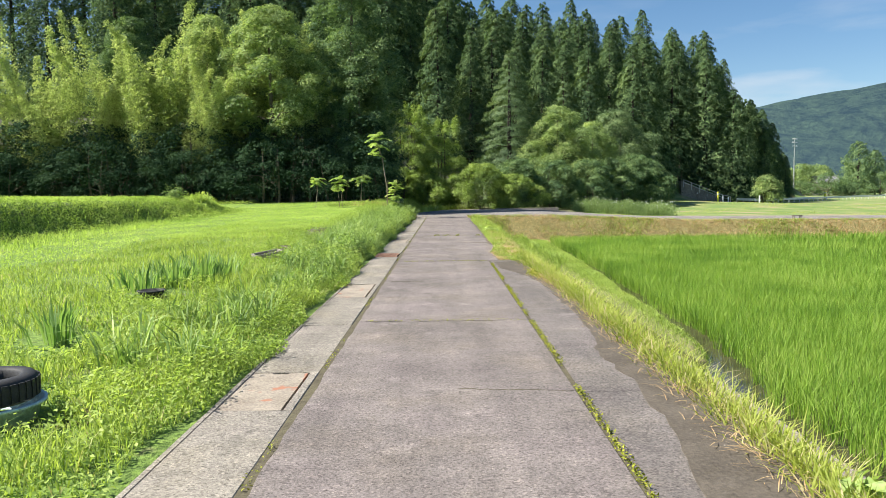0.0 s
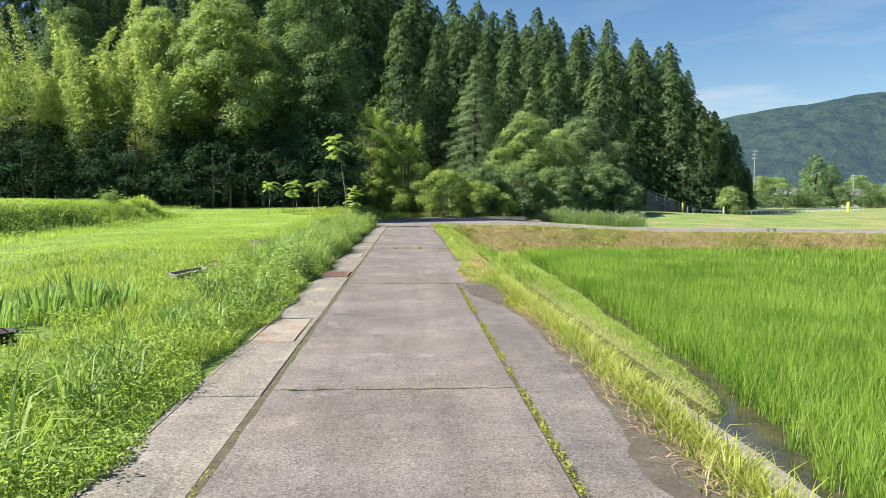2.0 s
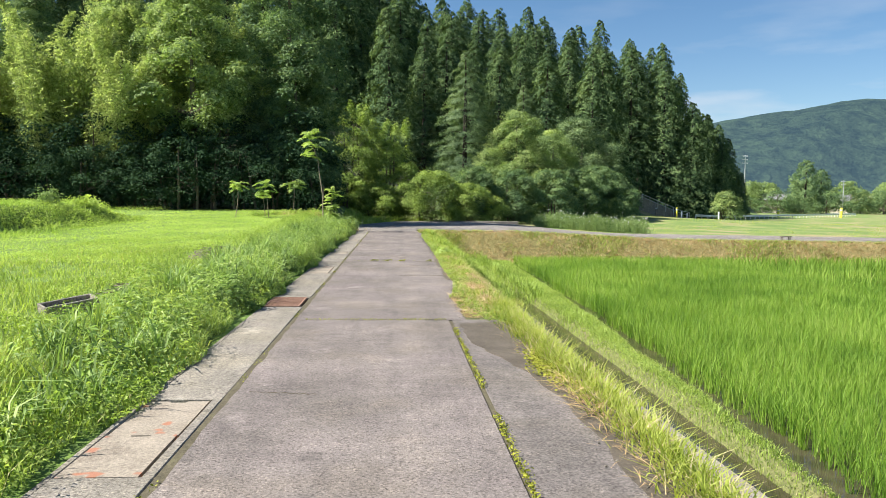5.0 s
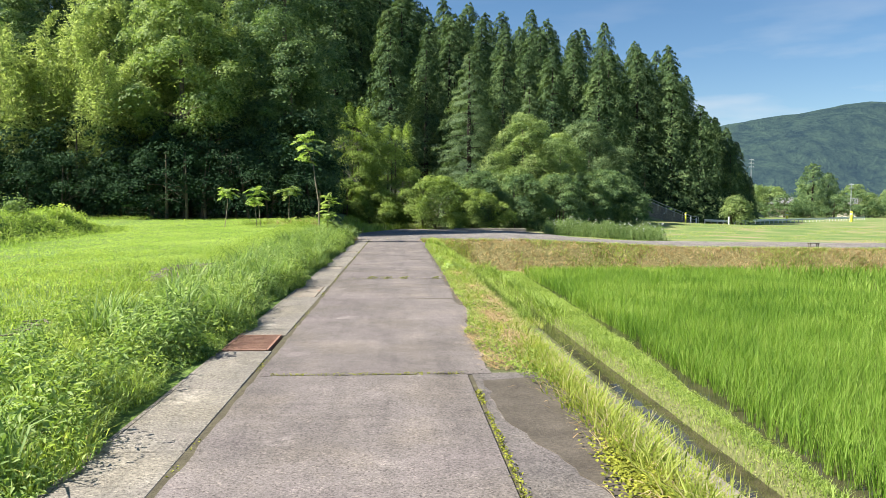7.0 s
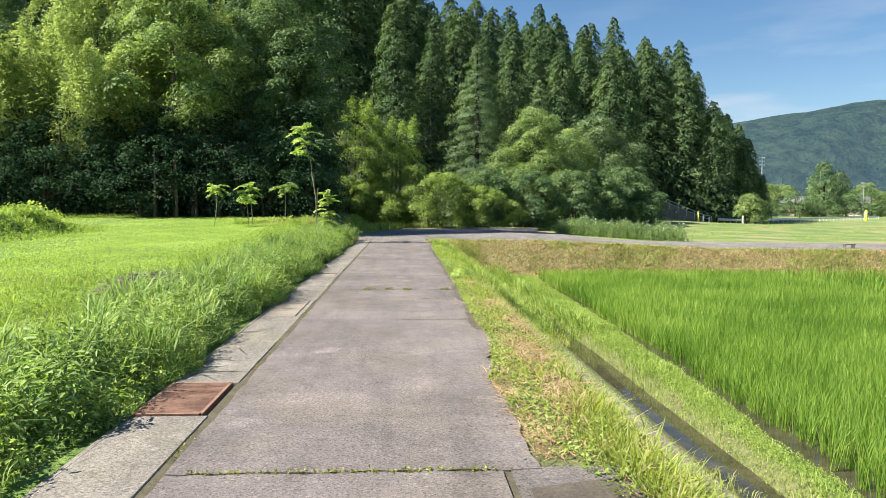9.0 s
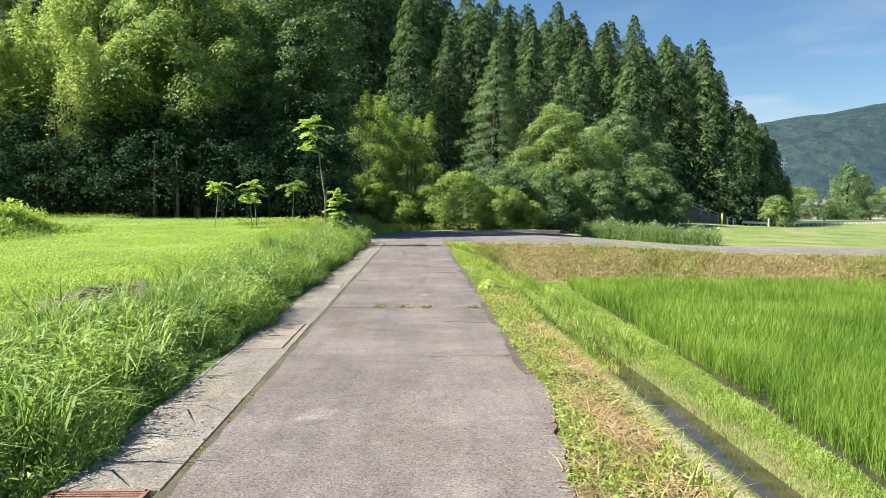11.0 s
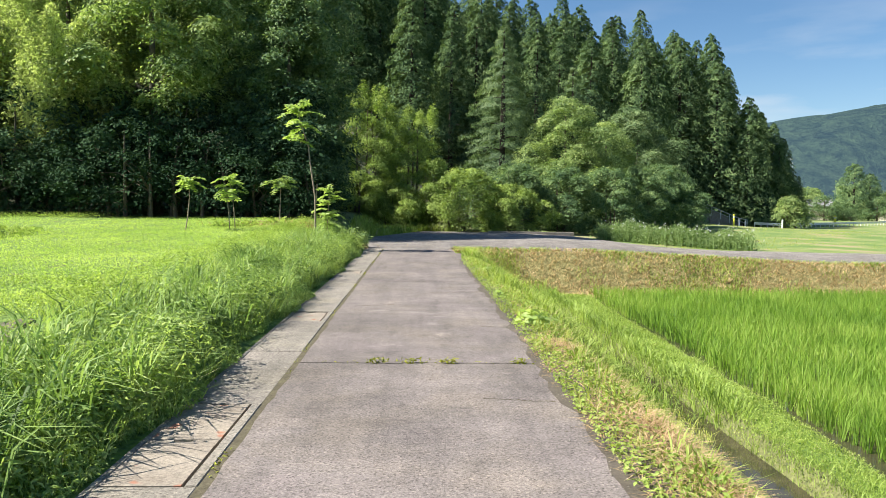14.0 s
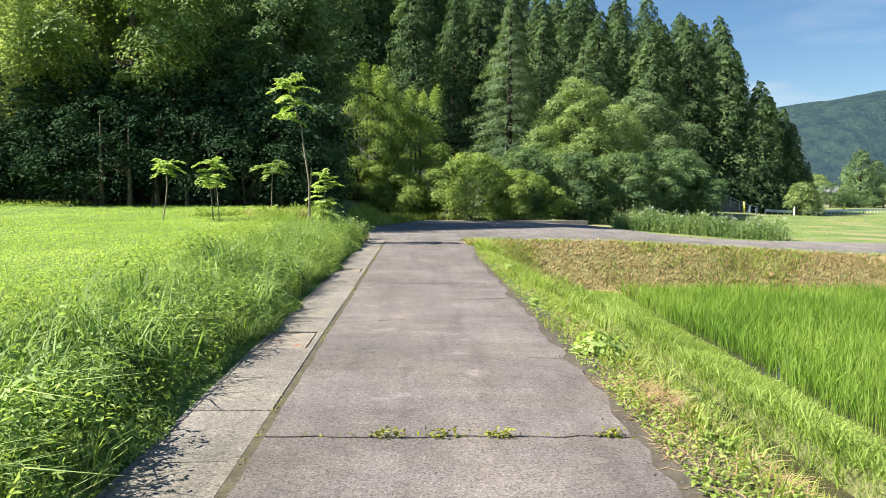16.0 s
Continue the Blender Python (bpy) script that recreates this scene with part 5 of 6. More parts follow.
fir = stand(cedar(16.2, 4.8, 5, 130, "conifer_tree", "pale green conifer with layered branches", M_FIR, 0.22, 0.03, 170, 0.2, 0.7, 0.75), 7.0, 77.0)
fir2 = copy_thing(fir, pose(12.8, 78.0, float(height(12.8, 78)) - 0.1, 0, 0, 140))
fir2.scale = (0.86, 0.86, 0.82)
wide = stand(broad_tree(random_lobes(36, 4.6, 1.6, 10.2, 51, 1.6, 0.5, 0.45), 3.4, 0.2, 3200, 13, 0.175, M_BRIGHT, "spreading light green broadleaf tree", seed=51, spread=0.34), 12.0, 75.5)
cherry = stand(broad_tree(random_lobes(38, 5.6, 1.8, 11.0, 52, 1.7, 0.55, 0.42), 3.4, 0.22, 3400, 13, 0.185, M_FIR, "wide grey-green broadleaf tree with pale leaf undersides", seed=52, spread=0.36), 20.6, 87.0)
repeat(cherry, 24.6, 92.0, 90, 0.72, "broadleaf trees by the slope")
repeat(wide, 16.5, 82.0, 200, 0.9, "broadleaf trees by the slope")

# cedar plantation on the hill
protos = [cedar(24, 6.8, 60, 190), cedar(25, 6.4, 61, 190), cedar(23, 7.1, 62, 190)]
for k, c in enumerate(protos):
    stand(c, (-8, 1, 9)[k], (111, 113, 122)[k], 0, (1.0, 0.97, 1.0)[k])
    c["group"] = "hillside cedar plantation"


def ridge_top(px):
    """Height of the tree tops against the sky, for the bearing px = x / y."""
    return np.interp(px, [-0.5, -0.2, -0.05, 0.06, 0.145, 0.235, 0.3, 0.36, 0.395, 0.425, 0.47, 0.49], [0.34, 0.33, 0.315, 0.265, 0.258, 0.24, 0.228, 0.21, 0.15, 0.115, 0.04, 0.0])


rr = random.Random(17)
spots = []
for row, y in enumerate((104, 113, 122, 131, 141, 151, 160)):
    x = -70 + (row % 2) * 2.5
    while x < (20 + (y - 95) * 0.6 if y < 126 else 26 + (y - 95) * 0.8):
        spots.append((x + rr.uniform(-1.2, 1.2), y + rr.uniform(-3, 3), row))
        x += 5.7
for i, (x, y, row) in enumerate(spots):
    if abs(x + 8) < 2 and y < 116 or x < -12 and row not in (2, 6):
        continue
    base = float(height(x, y))
    # crowns keep below the skyline that the back rows form
    top = 1.5 + float(ridge_top(x / y)) * y * (0.8 + 0.24 * min(1, row / 6 + 0.8 * (x < -6))) * rr.uniform(0.93, 1.0)
    size = min(1.4, max(0.3, (top - base) / 24))
    repeat(protos[i % 3], x, y, rr.uniform(0, 360), size, "hillside cedar plantation", 0.5)

for i, (x, y, s) in enumerate([(64, 148, 0.78), (67.5, 151, 0.66), (60, 146, 0.85), (70, 155, 0.52)]):
    repeat(protos[i % 3], x, y, 71 * i, s, "hillside cedar plantation", 0.5)

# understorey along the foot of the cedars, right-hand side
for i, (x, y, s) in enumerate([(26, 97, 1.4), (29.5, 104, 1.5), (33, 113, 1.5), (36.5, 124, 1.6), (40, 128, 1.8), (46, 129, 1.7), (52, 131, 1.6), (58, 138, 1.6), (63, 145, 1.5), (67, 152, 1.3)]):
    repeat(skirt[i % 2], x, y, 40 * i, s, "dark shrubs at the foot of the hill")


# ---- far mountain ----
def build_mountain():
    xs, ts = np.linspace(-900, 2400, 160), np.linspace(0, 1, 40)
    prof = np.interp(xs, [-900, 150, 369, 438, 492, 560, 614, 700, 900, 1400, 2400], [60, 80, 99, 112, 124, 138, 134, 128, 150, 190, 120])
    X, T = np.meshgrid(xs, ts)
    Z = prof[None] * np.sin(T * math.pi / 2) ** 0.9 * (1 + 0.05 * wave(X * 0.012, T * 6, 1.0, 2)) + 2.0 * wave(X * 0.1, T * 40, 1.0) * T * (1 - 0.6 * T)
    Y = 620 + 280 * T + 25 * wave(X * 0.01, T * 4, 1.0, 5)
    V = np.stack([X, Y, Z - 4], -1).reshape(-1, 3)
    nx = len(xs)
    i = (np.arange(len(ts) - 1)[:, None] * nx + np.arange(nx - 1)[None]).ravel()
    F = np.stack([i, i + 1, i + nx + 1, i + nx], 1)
    tagged(new("backdrop", np_mesh("backdrop", V, F, M_MOUNT, True)), "wooded mountain in the distance, glowing faintly blue for haze", "mountain", kind="structure")


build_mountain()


# ---- young trees on the lawn ----
def frond(rng2, origin, a, length, lift, leaf):
    """A drooping compound leaf: paired leaflets along a bent stalk."""
    s = np.linspace(0.15, 1, 9)
    d = np.array([math.cos(a), math.sin(a), 0])
    pts = np.array(origin) + d * (length * s)[:, None] + np.array([0, 0, 1]) * (lift * s - 0.45 * length * s ** 2)[:, None]
    side = np.array([-math.sin(a), math.cos(a), 0])
    P, N = [], []
    for i, p in enumerate(pts):
        for sg in (-1, 1):
            w = leaf * (1.1 - 0.5 * s[i])
            P.append(p + side * sg * w * 0.55 + rng2.normal(0, 0.012, 3))
            N.append((rng2.normal(0, 0.25) + d[0] * 0.3, rng2.normal(0, 0.25) + d[1] * 0.3, 1))
    return np.array(P), np.array(N), [(tuple(np.array(origin)), 0.008)] + [(tuple(p), 0.005) for p in pts[::4]]


def sapling(stems, whorls, leaf, label, seed, green=None):
    """stems: lists of (x, y, z, radius); whorls: (x, y, z, count, frond length, lift)."""
    g = np.random.default_rng(seed)
    tree = tagged(new("sapling"), label, "young tree", "young trees on the lawn")
    Ps, Ns, stalks = [], [], []
    for x, y, z, n, L, lift in whorls:
        for k in range(n):
            p, q, st = frond(g, (x, y, z + g.normal(0, 0.09)), k * 2 * math.pi / n + g.normal(0, 0.25), L * g.uniform(0.5, 1.2), lift + g.normal(0.08, 0.12), leaf)
            Ps.append(p)
            Ns.append(q)
            stalks.append(st)
    child("stem", np_mesh("stem", *tubes([[((x, y, z), r * 0.72) for x, y, z, r in s] for s in stems], 7), M_PALEBARK, True), tree)
    child("stalks", np_mesh("stalks", *tubes(stalks, 4), green or M_SAP), tree)
    P, N = np.concatenate(Ps), np.concatenate(Ns)
    child("leaves", np_mesh("leaves", *leaves(P, N, leaf * g.uniform(1.2, 1.9, len(P)), 0.4), green or M_SAP), tree)
    return tree


S1 = sapling([[(0, 0, -0.1, 0.03), (0.1, 0, 0.5, 0.025), (0.16, 0, 1.1, 0.02), (0.14, 0, 1.62, 0.012)]], [(0.14, 0, 1.62, 8, 0.5, 0.12), (0.14, 0, 1.5, 5, 0.42, 0.0)], 0.13, "slender young tree with a flat tuft of bright leaves", 1)
stand(S1, -7.45, 42.6, 0, 1.0, 0.0)
S2 = sapling([[(0, 0, -0.1, 0.026), (-0.05, 0, 0.6, 0.02), (-0.13, 0, 1.25, 0.012)], [(0.15, 0.1, -0.1, 0.026), (0.1, 0.1, 0.7, 0.02), (0.0, 0.05, 1.55, 0.012)]], [(0, 0.05, 1.6, 7, 0.52, 0.15), (-0.13, 0, 1.28, 6, 0.45, 0.05), (0.05, 0.05, 1.3, 5, 0.5, 0.0)], 0.13, "two-stemmed young tree with bright leaf tufts", 2)
stand(S2, -6.05, 42.9, 0, 1.0, 0.0)
S4 = sapling([[(0, 0, -0.1, 0.03), (0.02, 0, 0.9, 0.022), (0.05, 0, 1.6, 0.014)]], [(0.05, 0, 1.62, 8, 0.75, 0.15), (0.05, 0, 1.45, 6, 0.6, 0.0)], 0.15, "young tree with dull green drooping leaves", 3, M_BRIGHT)
stand(S4, -5.4, 48.3, 0, 1.0, 0.0)
S3 = sapling([[(0, 0, -0.1, 0.05), (-0.02, 0, 1.3, 0.042), (-0.2, 0, 2.5, 0.035), (-0.25, 0, 3.0, 0.03), (-0.52, 0, 3.8, 0.022), (-0.6, 0, 4.15, 0.012)], [(0.02, 0, 1.1, 0.03), (0.05, 0, 1.75, 0.02)]],
             [(-0.6, 0, 4.15, 8, 0.75, 0.2), (-0.55, 0, 3.75, 6, 0.7, 0.0), (-0.62, 0, 3.25, 4, 0.5, -0.05)], 0.16, "tall thin young tree with crooked pale stem and leaf tuft", 4)
stand(S3, -3.3, 43.5, 0, 1.0, 0.0)
S5 = sapling([[(0, 0, -0.1, 0.03), (0.05, 0, 0.9, 0.02), (0.1, 0, 1.55, 0.012)]], [(0.1, 0, 1.55, 6, 0.45, 0.2), (0.08, 0, 1.2, 6, 0.55, 0.1), (0.05, 0, 0.85, 6, 0.55, 0.05), (0.03, 0, 0.5, 5, 0.5, 0.0)], 0.13, "bushy young tree leafy from the ground", 5)
stand(S5, -2.95, 43.7, 0, 1.0, 0.0)

# low plants round the saplings
def low_plant(n, wide, tall, leaf, seed, material, label):
    """A loose leafy weed: stems leaning out, leaves thickest near their tips."""
    g = np.random.default_rng(seed)
    plant = tagged(new("weed_plant"), label, "weed", "leafy weeds round the young trees")
    P, stems = [], []
    for _ in range(n):
        a, r, h = g.uniform(0, 2 * np.pi), wide * math.sqrt(g.uniform(0, 1)), tall * g.uniform(0.45, 1.0)
        tip = np.array([r * math.cos(a), r * math.sin(a), h * (1 - 0.35 * (r / wide) ** 2)])
        stems.append([((tip[0] * 0.3, tip[1] * 0.3, -0.05), 0.006), (tuple(tip), 0.003)])
        P.append(tip * g.uniform(0.45, 1.05, (9, 1)) + g.normal(0, leaf * 0.7, (9, 3)))
    P = np.concatenate(P)
    P[:, 2] = np.maximum(P[:, 2], 0.01)
    child("stems", np_mesh("stems", *tubes(stems, 4), material), plant)
    child("leaves", np_mesh("leaves", *leaves(P, g.normal(0, 0.5, P.shape) + [0, 0, 1], leaf * g.uniform(0.7, 1.3, len(P)), 0.45), material), plant)
    return plant


weed_a = low_plant(60, 0.55, 0.75, 0.12, 7, M_SAGE, "leafy pale green weed beside the young trees")
weed_b = low_plant(40, 0.6, 0.32, 0.11, 8, M_HERB, "low spreading green weed on the lawn")
stand(weed_a, -2.3, 44.4, 0, 1.0, 0.0)
stand(weed_b, -4.9, 44.8, 0, 1.0, 0.0)
for i, (x, y, s, k) in enumerate([(-1.95, 45.6, 0.9, 0), (-2.7, 45.0, 0.8, 0), (-5.9, 44.6, 0.9, 1), (-4.2, 44.3, 0.8, 1), (-6.7, 44.3, 0.8, 1), (-12.8, 39.5, 1.0, 1), (-12.5, 37.6, 1.2, 1), (-13.0, 35.5, 1.0, 0)]):
    repeat((weed_a, weed_b)[k], x, y, 50 * i, s, "leafy weeds round the young trees", 0.0)

n = 1500
px, py = rng.normal(-4.2, 1.1, n), rng.normal(45.2, 0.35, n)
stuff("dry_stalks", *blades(rooted(px, py), rng.uniform(0.1, 0.35, n), 0.02, rng.uniform(0.2, 1.2, n)), M_STRAW, "brown dried stalks beneath the young trees", "dead plants")

# ---- meadow things ----
def iris_clump(n, h, seed):
    g = np.random.default_rng(seed)
    R = np.stack([g.normal(0, 0.14, n), g.normal(0, 0.14, n), np.full(n, -0.03)], 1)
    V, F = blades(R, h * g.uniform(0.6, 1.1, n), 0.034, g.uniform(0.1, 0.5, n), 0.3, np.arctan2(R[:, 1], R[:, 0]) + g.normal(0, 0.4, n))
    return tagged(new("iris_plant", np_mesh("iris_plant", V, F, M_IRIS)), "clump of upright blue-green sword leaves", "plant", "iris clumps in the meadow")


iris_a, iris_b = iris_clump(46, 0.62, 1), iris_clump(34, 0.55, 2)
stand(iris_a, -3.95, 12.0, 0, 1.0, 0.0)
stand(iris_b, -4.5, 10.9, 0, 1.0, 0.0)
for i, (x, y, s) in enumerate([(-4.25, 11.5, 0.95), (-4.35, 12.6, 1.05), (-3.75, 12.5, 0.9), (-4.6, 12.0, 0.9), (-3.85, 7.2, 0.85), (-4.9, 11.3, 0.8)]):
    repeat((iris_a, iris_b)[i % 2], x, y, 63 * i, s, "iris clumps in the meadow", 0.0)


def tyre():
    t = tagged(new("old_tyre"), "discarded black car tyre lying in the grass", "tyre")
    prof = [(0.19, 0.02), (0.22, 0.0), (0.28, 0.005), (0.305, 0.03), (0.31, 0.09), (0.305, 0.15), (0.28, 0.175), (0.22, 0.18), (0.19, 0.16), (0.205, 0.09)]
    n, m = 40, len(prof)
    V = [(r * math.cos(2 * math.pi * k / n), r * math.sin(2 * math.pi * k / n), z) for k in range(n) for r, z in prof]
    F = [(k * m + i, ((k + 1) % n) * m + i, ((k + 1) % n) * m + (i + 1) % m, k * m + (i + 1) % m) for k in range(n) for i in range(m)]
    child("carcass", np_mesh("carcass", V, F, M_RUBBER, True), t)
    bm = bmesh.new()
    for k in range(36):
        a = 2 * math.pi * k / 36
        r = bmesh.ops.create_cube(bm, size=1.0, matrix=pose(0.309 * math.cos(a), 0.309 * math.sin(a), 0.09, 0, 0, math.degrees(a)) @ Matrix.Diagonal((0.012, 0.036, 0.12, 1)))
    part("tread", bm, M_RUBBER, t)
    return t


def basin(name, label, r0, r1, h, material):
    b = tagged(new(name), label, "basin")
    prof = [(0.0, 0.0), (r0, 0.0), (r1, h), (r1 + 0.025, h), (r1 + 0.025, h - 0.02), (r1 - 0.008, h - 0.008), (r0 - 0.01, 0.015), (0.0, 0.015)]
    n, m = 32, len(prof)
    V = [(r * math.cos(2 * math.pi * k / n), r * math.sin(2 * math.pi * k / n), z) for k in range(n) for r, z in prof]
    F = [(k * m + i, ((k + 1) % n) * m + i, ((k + 1) % n) * m + i + 1, k * m + i + 1) for k in range(n) for i in range(m - 1)]
    child("shell", np_mesh("shell", V, F, material, True), b)
    return b


stand(basin("basin", "faded grey plastic basin under an old tyre", 0.27, 0.33, 0.2, M_PLASTIC), -3.06, 4.8, 0, 1, 0.06)
ty = tyre()
ty.matrix_basis = pose(-3.06, 4.8, float(height(-3.06, 4.8)) + 0.14, 0, 0, 20)
stand(basin("plant_pot", "black plastic pot sunk in the grass", 0.13, 0.17, 0.14, M_RUBBER), -4.15, 10.3, 0, 1, 0.02)


def trough():
    t = tagged(new("trough"), "pale concrete trough lying in the weeds", "trough")
    bm = bmesh.new()
    box(bm, -0.45, -0.18, 0.0, 0.45, 0.18, 0.19, 0.008)
    part("base", bm, M_GUTTER, t)
    for y in (-0.18, 0.14):
        bm = bmesh.new()
        box(bm, -0.45, y, 0.191, 0.45, y + 0.04, 0.26, 0.008)
        part("side", bm, M_GUTTER, t)
    for x in (-0.45, 0.41):
        bm = bmesh.new()
        box(bm, x, -0.139, 0.191, x + 0.04, 0.139, 0.26, 0.008)
        part("end", bm, M_GUTTER, t)
    return t


tr = trough()
tr.matrix_basis = pose(-3.88, 16.1, float(height(-3.88, 16.1)) - 0.08, 5, -7, 40) @ Matrix.Diagonal((0.72, 0.85, 0.85, 1))


def branch_pile(label, n, sx, sy, seed):
    g = random.Random(seed)
    pile = tagged(new("branch_pile"), label, "branches", "branch piles on the lawn")
    for _ in range(n):
        x, y, a = g.gauss(0, sx), g.gauss(0, sy), g.gauss(1.3, 0.8)
        L, r, z = g.uniform(0.1, 0.42), g.uniform(0.006, 0.022), g.uniform(0.02, 0.13) * math.exp(-(x / sx / 2) ** 2)
        tilt = g.uniform(-0.15, 0.15)
        p = [((x - math.cos(a) * L * s + g.gauss(0, 0.02), y - math.sin(a) * L * s + g.gauss(0, 0.02), z + 0.03 + tilt * s * L), r * (1 - 0.4 * s)) for s in (0, 0.35, 0.7, 1)]
        child("stick", np_mesh("stick", *tubes([p], 6), M_WOOD, True), pile)
    return pile


stand(branch_pile("heap of grey dead branches on the lawn", 120, 0.27, 0.6, 3), -4.05, 24.6, 0, 0.7, 0.0)
stand(branch_pile("small heap of dry sticks in the grass", 14, 0.2, 0.3, 4), -3.85, 17.7, 0, 0.8, 0.0)
bm = bmesh.new()
for k in range(60):
    a = 2 * math.pi * k / 60
    r = 1 + 0.12 * math.sin(a * 5) + 0.08 * math.sin(a * 9 + 1)
    bm.verts.new((-4.05 + 0.55 * r * math.cos(a), 24.5 + 1.5 * r * math.sin(a), float(height(-4.05 + 0.55 * r * math.cos(a), 24.5 + 1.5 * r * math.sin(a))) + 0.02))
bm.faces.new(bm.verts)
bmesh.ops.triangulate(bm, faces=bm.faces[:])
tagged(part("bare_soil", bm, M_EARTH), "bare brown soil under the branches", "soil", kind="structure")


# ---- paddy-side plants ----
def dock(n, seed, leaf):
    g = np.random.default_rng(seed)
    a = g.uniform(0, 2 * np.pi, n)
    r = g.uniform(0.05, 0.24, n)
    P = np.stack([r * np.cos(a), r * np.sin(a), 0.05 + g.uniform(0, 0.16, n)], 1)
    N = np.stack([np.cos(a) * 0.5, np.sin(a) * 0.5, np.ones(n)], 1) + g.normal(0, 0.25, (n, 3))
    V, F = leaves(P, N, leaf * g.uniform(0.7, 1.2, n), 0.42)
    return tagged(new("dock_plant", np_mesh("dock_plant", V, F, M_SAP)), "broad-leaved dock plant at the road's edge", "plant", "dock plants at the road's edge")


dk = dock(70, 5, 0.16)
stand(dk, 1.72, 27.9, 0, 1.0, 0.0)
for i, (x, y, s) in enumerate([(1.95, 28.3, 0.8), (1.65, 31.0, 0.6), (2.1, 3.4, 1.0), (1.9, 36, 0.7)]):
    repeat(dk, x, y, 80 * i, s, "dock plants at the road's edge", 0.0)
parts = []
for x, y, a, b, n in STRAW:
    px, py = rng.normal(x, a, n), rng.normal(y, b, n)
    parts.append(blades(rooted(px, py, -0.02) + [0, 0, 0.05] * rng.uniform(0, 1, (n, 1)), 0.05, 0.007, rng.uniform(3, 6, n), 0.08))
stuff("straw_swathes", *joined(*parts), M_STRAW, "orange-brown dried grass lying beside the road", "straw")
n = 2200
px, py = rng.normal(1.72, 0.08, n), rng.normal(13.2, 0.33, n)
stuff("moss_cushion", *leaves(np.stack([px, py, 0.02 + rng.uniform(0, 0.02, n)], 1), rng.normal(0, 0.3, (n, 3)) + [0, 0, 1], 0.03, 0.8), M_MOSS, "yellow moss cushion on the damp concrete", "moss")

# crumbs of broken concrete and gravel along the ragged edge
def crumbs():
    n = 2200
    y = rng.uniform(2, 45, n)
    e = np.where(y < 16, 1.72, np.interp(y, [16, 18.3, 20, 23, 28, 33, 39, 44, 46], [1.25, 1.17, 1.42, 1.4, 1.47, 1.48, 1.5, 1.8, 2.6]))
    x = e + rng.normal(0.05, 0.11, n)
    r = rng.uniform(0.003, 0.013, n)
    base = np.array([(1, 0, 0), (0, 1, 0), (-1, 0, 0), (0, -1, 0), (0, 0, 0.8), (0, 0, -0.5)])
    P = np.stack([x, y, np.maximum(height(x, y), np.where(x < e, 0.0, -1.0)) + r * 0.3], 1)
    V = P[:, None] + base[None] * r[:, None, None] * rng.uniform(0.6, 1.3, (n, 6, 1))
    F = np.array([(0, 1, 4), (1, 2, 4), (2, 3, 4), (3, 0, 4), (1, 0, 5), (2, 1, 5), (3, 2, 5), (0, 3, 5)])[None] + (np.arange(n) * 6)[:, None, None]
    stuff("gravel", V.reshape(-1, 3), F.reshape(-1, 3), M_GUTTER, "loose gravel and concrete crumbs by the road", "gravel")


crumbs()

# tall weeds with pale flower heads beyond the crossing
n = 5200
s = rng.uniform(0, 1, n)
px, py = 11.3 + 5.6 * s + rng.normal(0, 0.3, n), 60.8 - 6.2 * s + rng.normal(0.4, 0.7, n)
hh = (0.95 + 0.4 * wave(px, py, 1.3)) * rng.uniform(0.5, 1.15, n)
P = np.repeat(np.stack([px, py, np.zeros(n)], 1), 6, 0)
P[:, 2] = height(P[:, 0], P[:, 1]) + np.repeat(hh, 6) * rng.uniform(0.03, 1.0, len(P))
P[:, :2] += rng.normal(0, 0.06, (len(P), 2))
stuff("tall_weeds", *joined(leaves(P, rng.normal(0, 0.6, P.shape) + [0, 0, 0.6], rng.uniform(0.09, 0.17, len(P)), 0.38), blades(rooted(px, py), hh, 0.02, rng.uniform(0.05, 0.3, n))), M_SAGE, "tall green weeds beside the crossing road", "weeds")
k = rng.uniform(0, 1, n) < 0.045
Q = np.repeat(np.stack([px[k], py[k], height(px[k], py[k]) + hh[k] * 1.02], 1), 8, 0) + rng.normal(0, 0.03, (k.sum() * 8, 3))
stuff("weed_flowers", *leaves(Q, rng.normal(0, 0.5, Q.shape) + [0, 0, 1], 0.045, 0.9), M_FLOWER, "small white flower heads on the weeds", "flowers")
n = 26000
px, py = rng.uniform(12.5, 60, n), rng.uniform(50.5, 110, n)
k = (wave(px, py, 0.25, 3) + rng.uniform(-0.3, 0.3, n) > 0.1) & (py > crossing_far(px) + 0.5)
stuff("rough_grass", *blades(rooted(px[k], py[k]), rng.uniform(0.05, 0.16, k.sum()), 0.025, rng.uniform(0.2, 1.0, k.sum())), M_YGRASS, "rough yellowing grass beyond the road", "grass")
n = 9000
px, py = rng.uniform(-3.0, 3.0, n), rng.uniform(52.5, 66, n)
k = (py > crossing_far(px) + 0.1)
stuff("path_grass", *blades(rooted(px[k], py[k]), rng.uniform(0.2, 0.7, k.sum()), 0.035, rng.uniform(0.2, 0.9, k.sum())), M_GRASS, "long shaded grass at the foot of the trees", "grass")


# ---- the far side: steps, rails, posts, house, trees ----
def rail_run(name, label, category, pts, post_h, rails, r, material, drop=0.0):
    t = tagged(new(name), label, category)
    for x, y, z in pts:
        child("post", np_mesh("post", *tubes([[((x, y, z - 0.2), r * 1.3), ((x, y, z + post_h), r * 1.3)]], 8), material, True), t)
    for h in rails:
        child("rail", np_mesh("rail", *tubes([[((x, y, z + h), r) for x, y, z in pts]], 8), material, True), t)
    return t


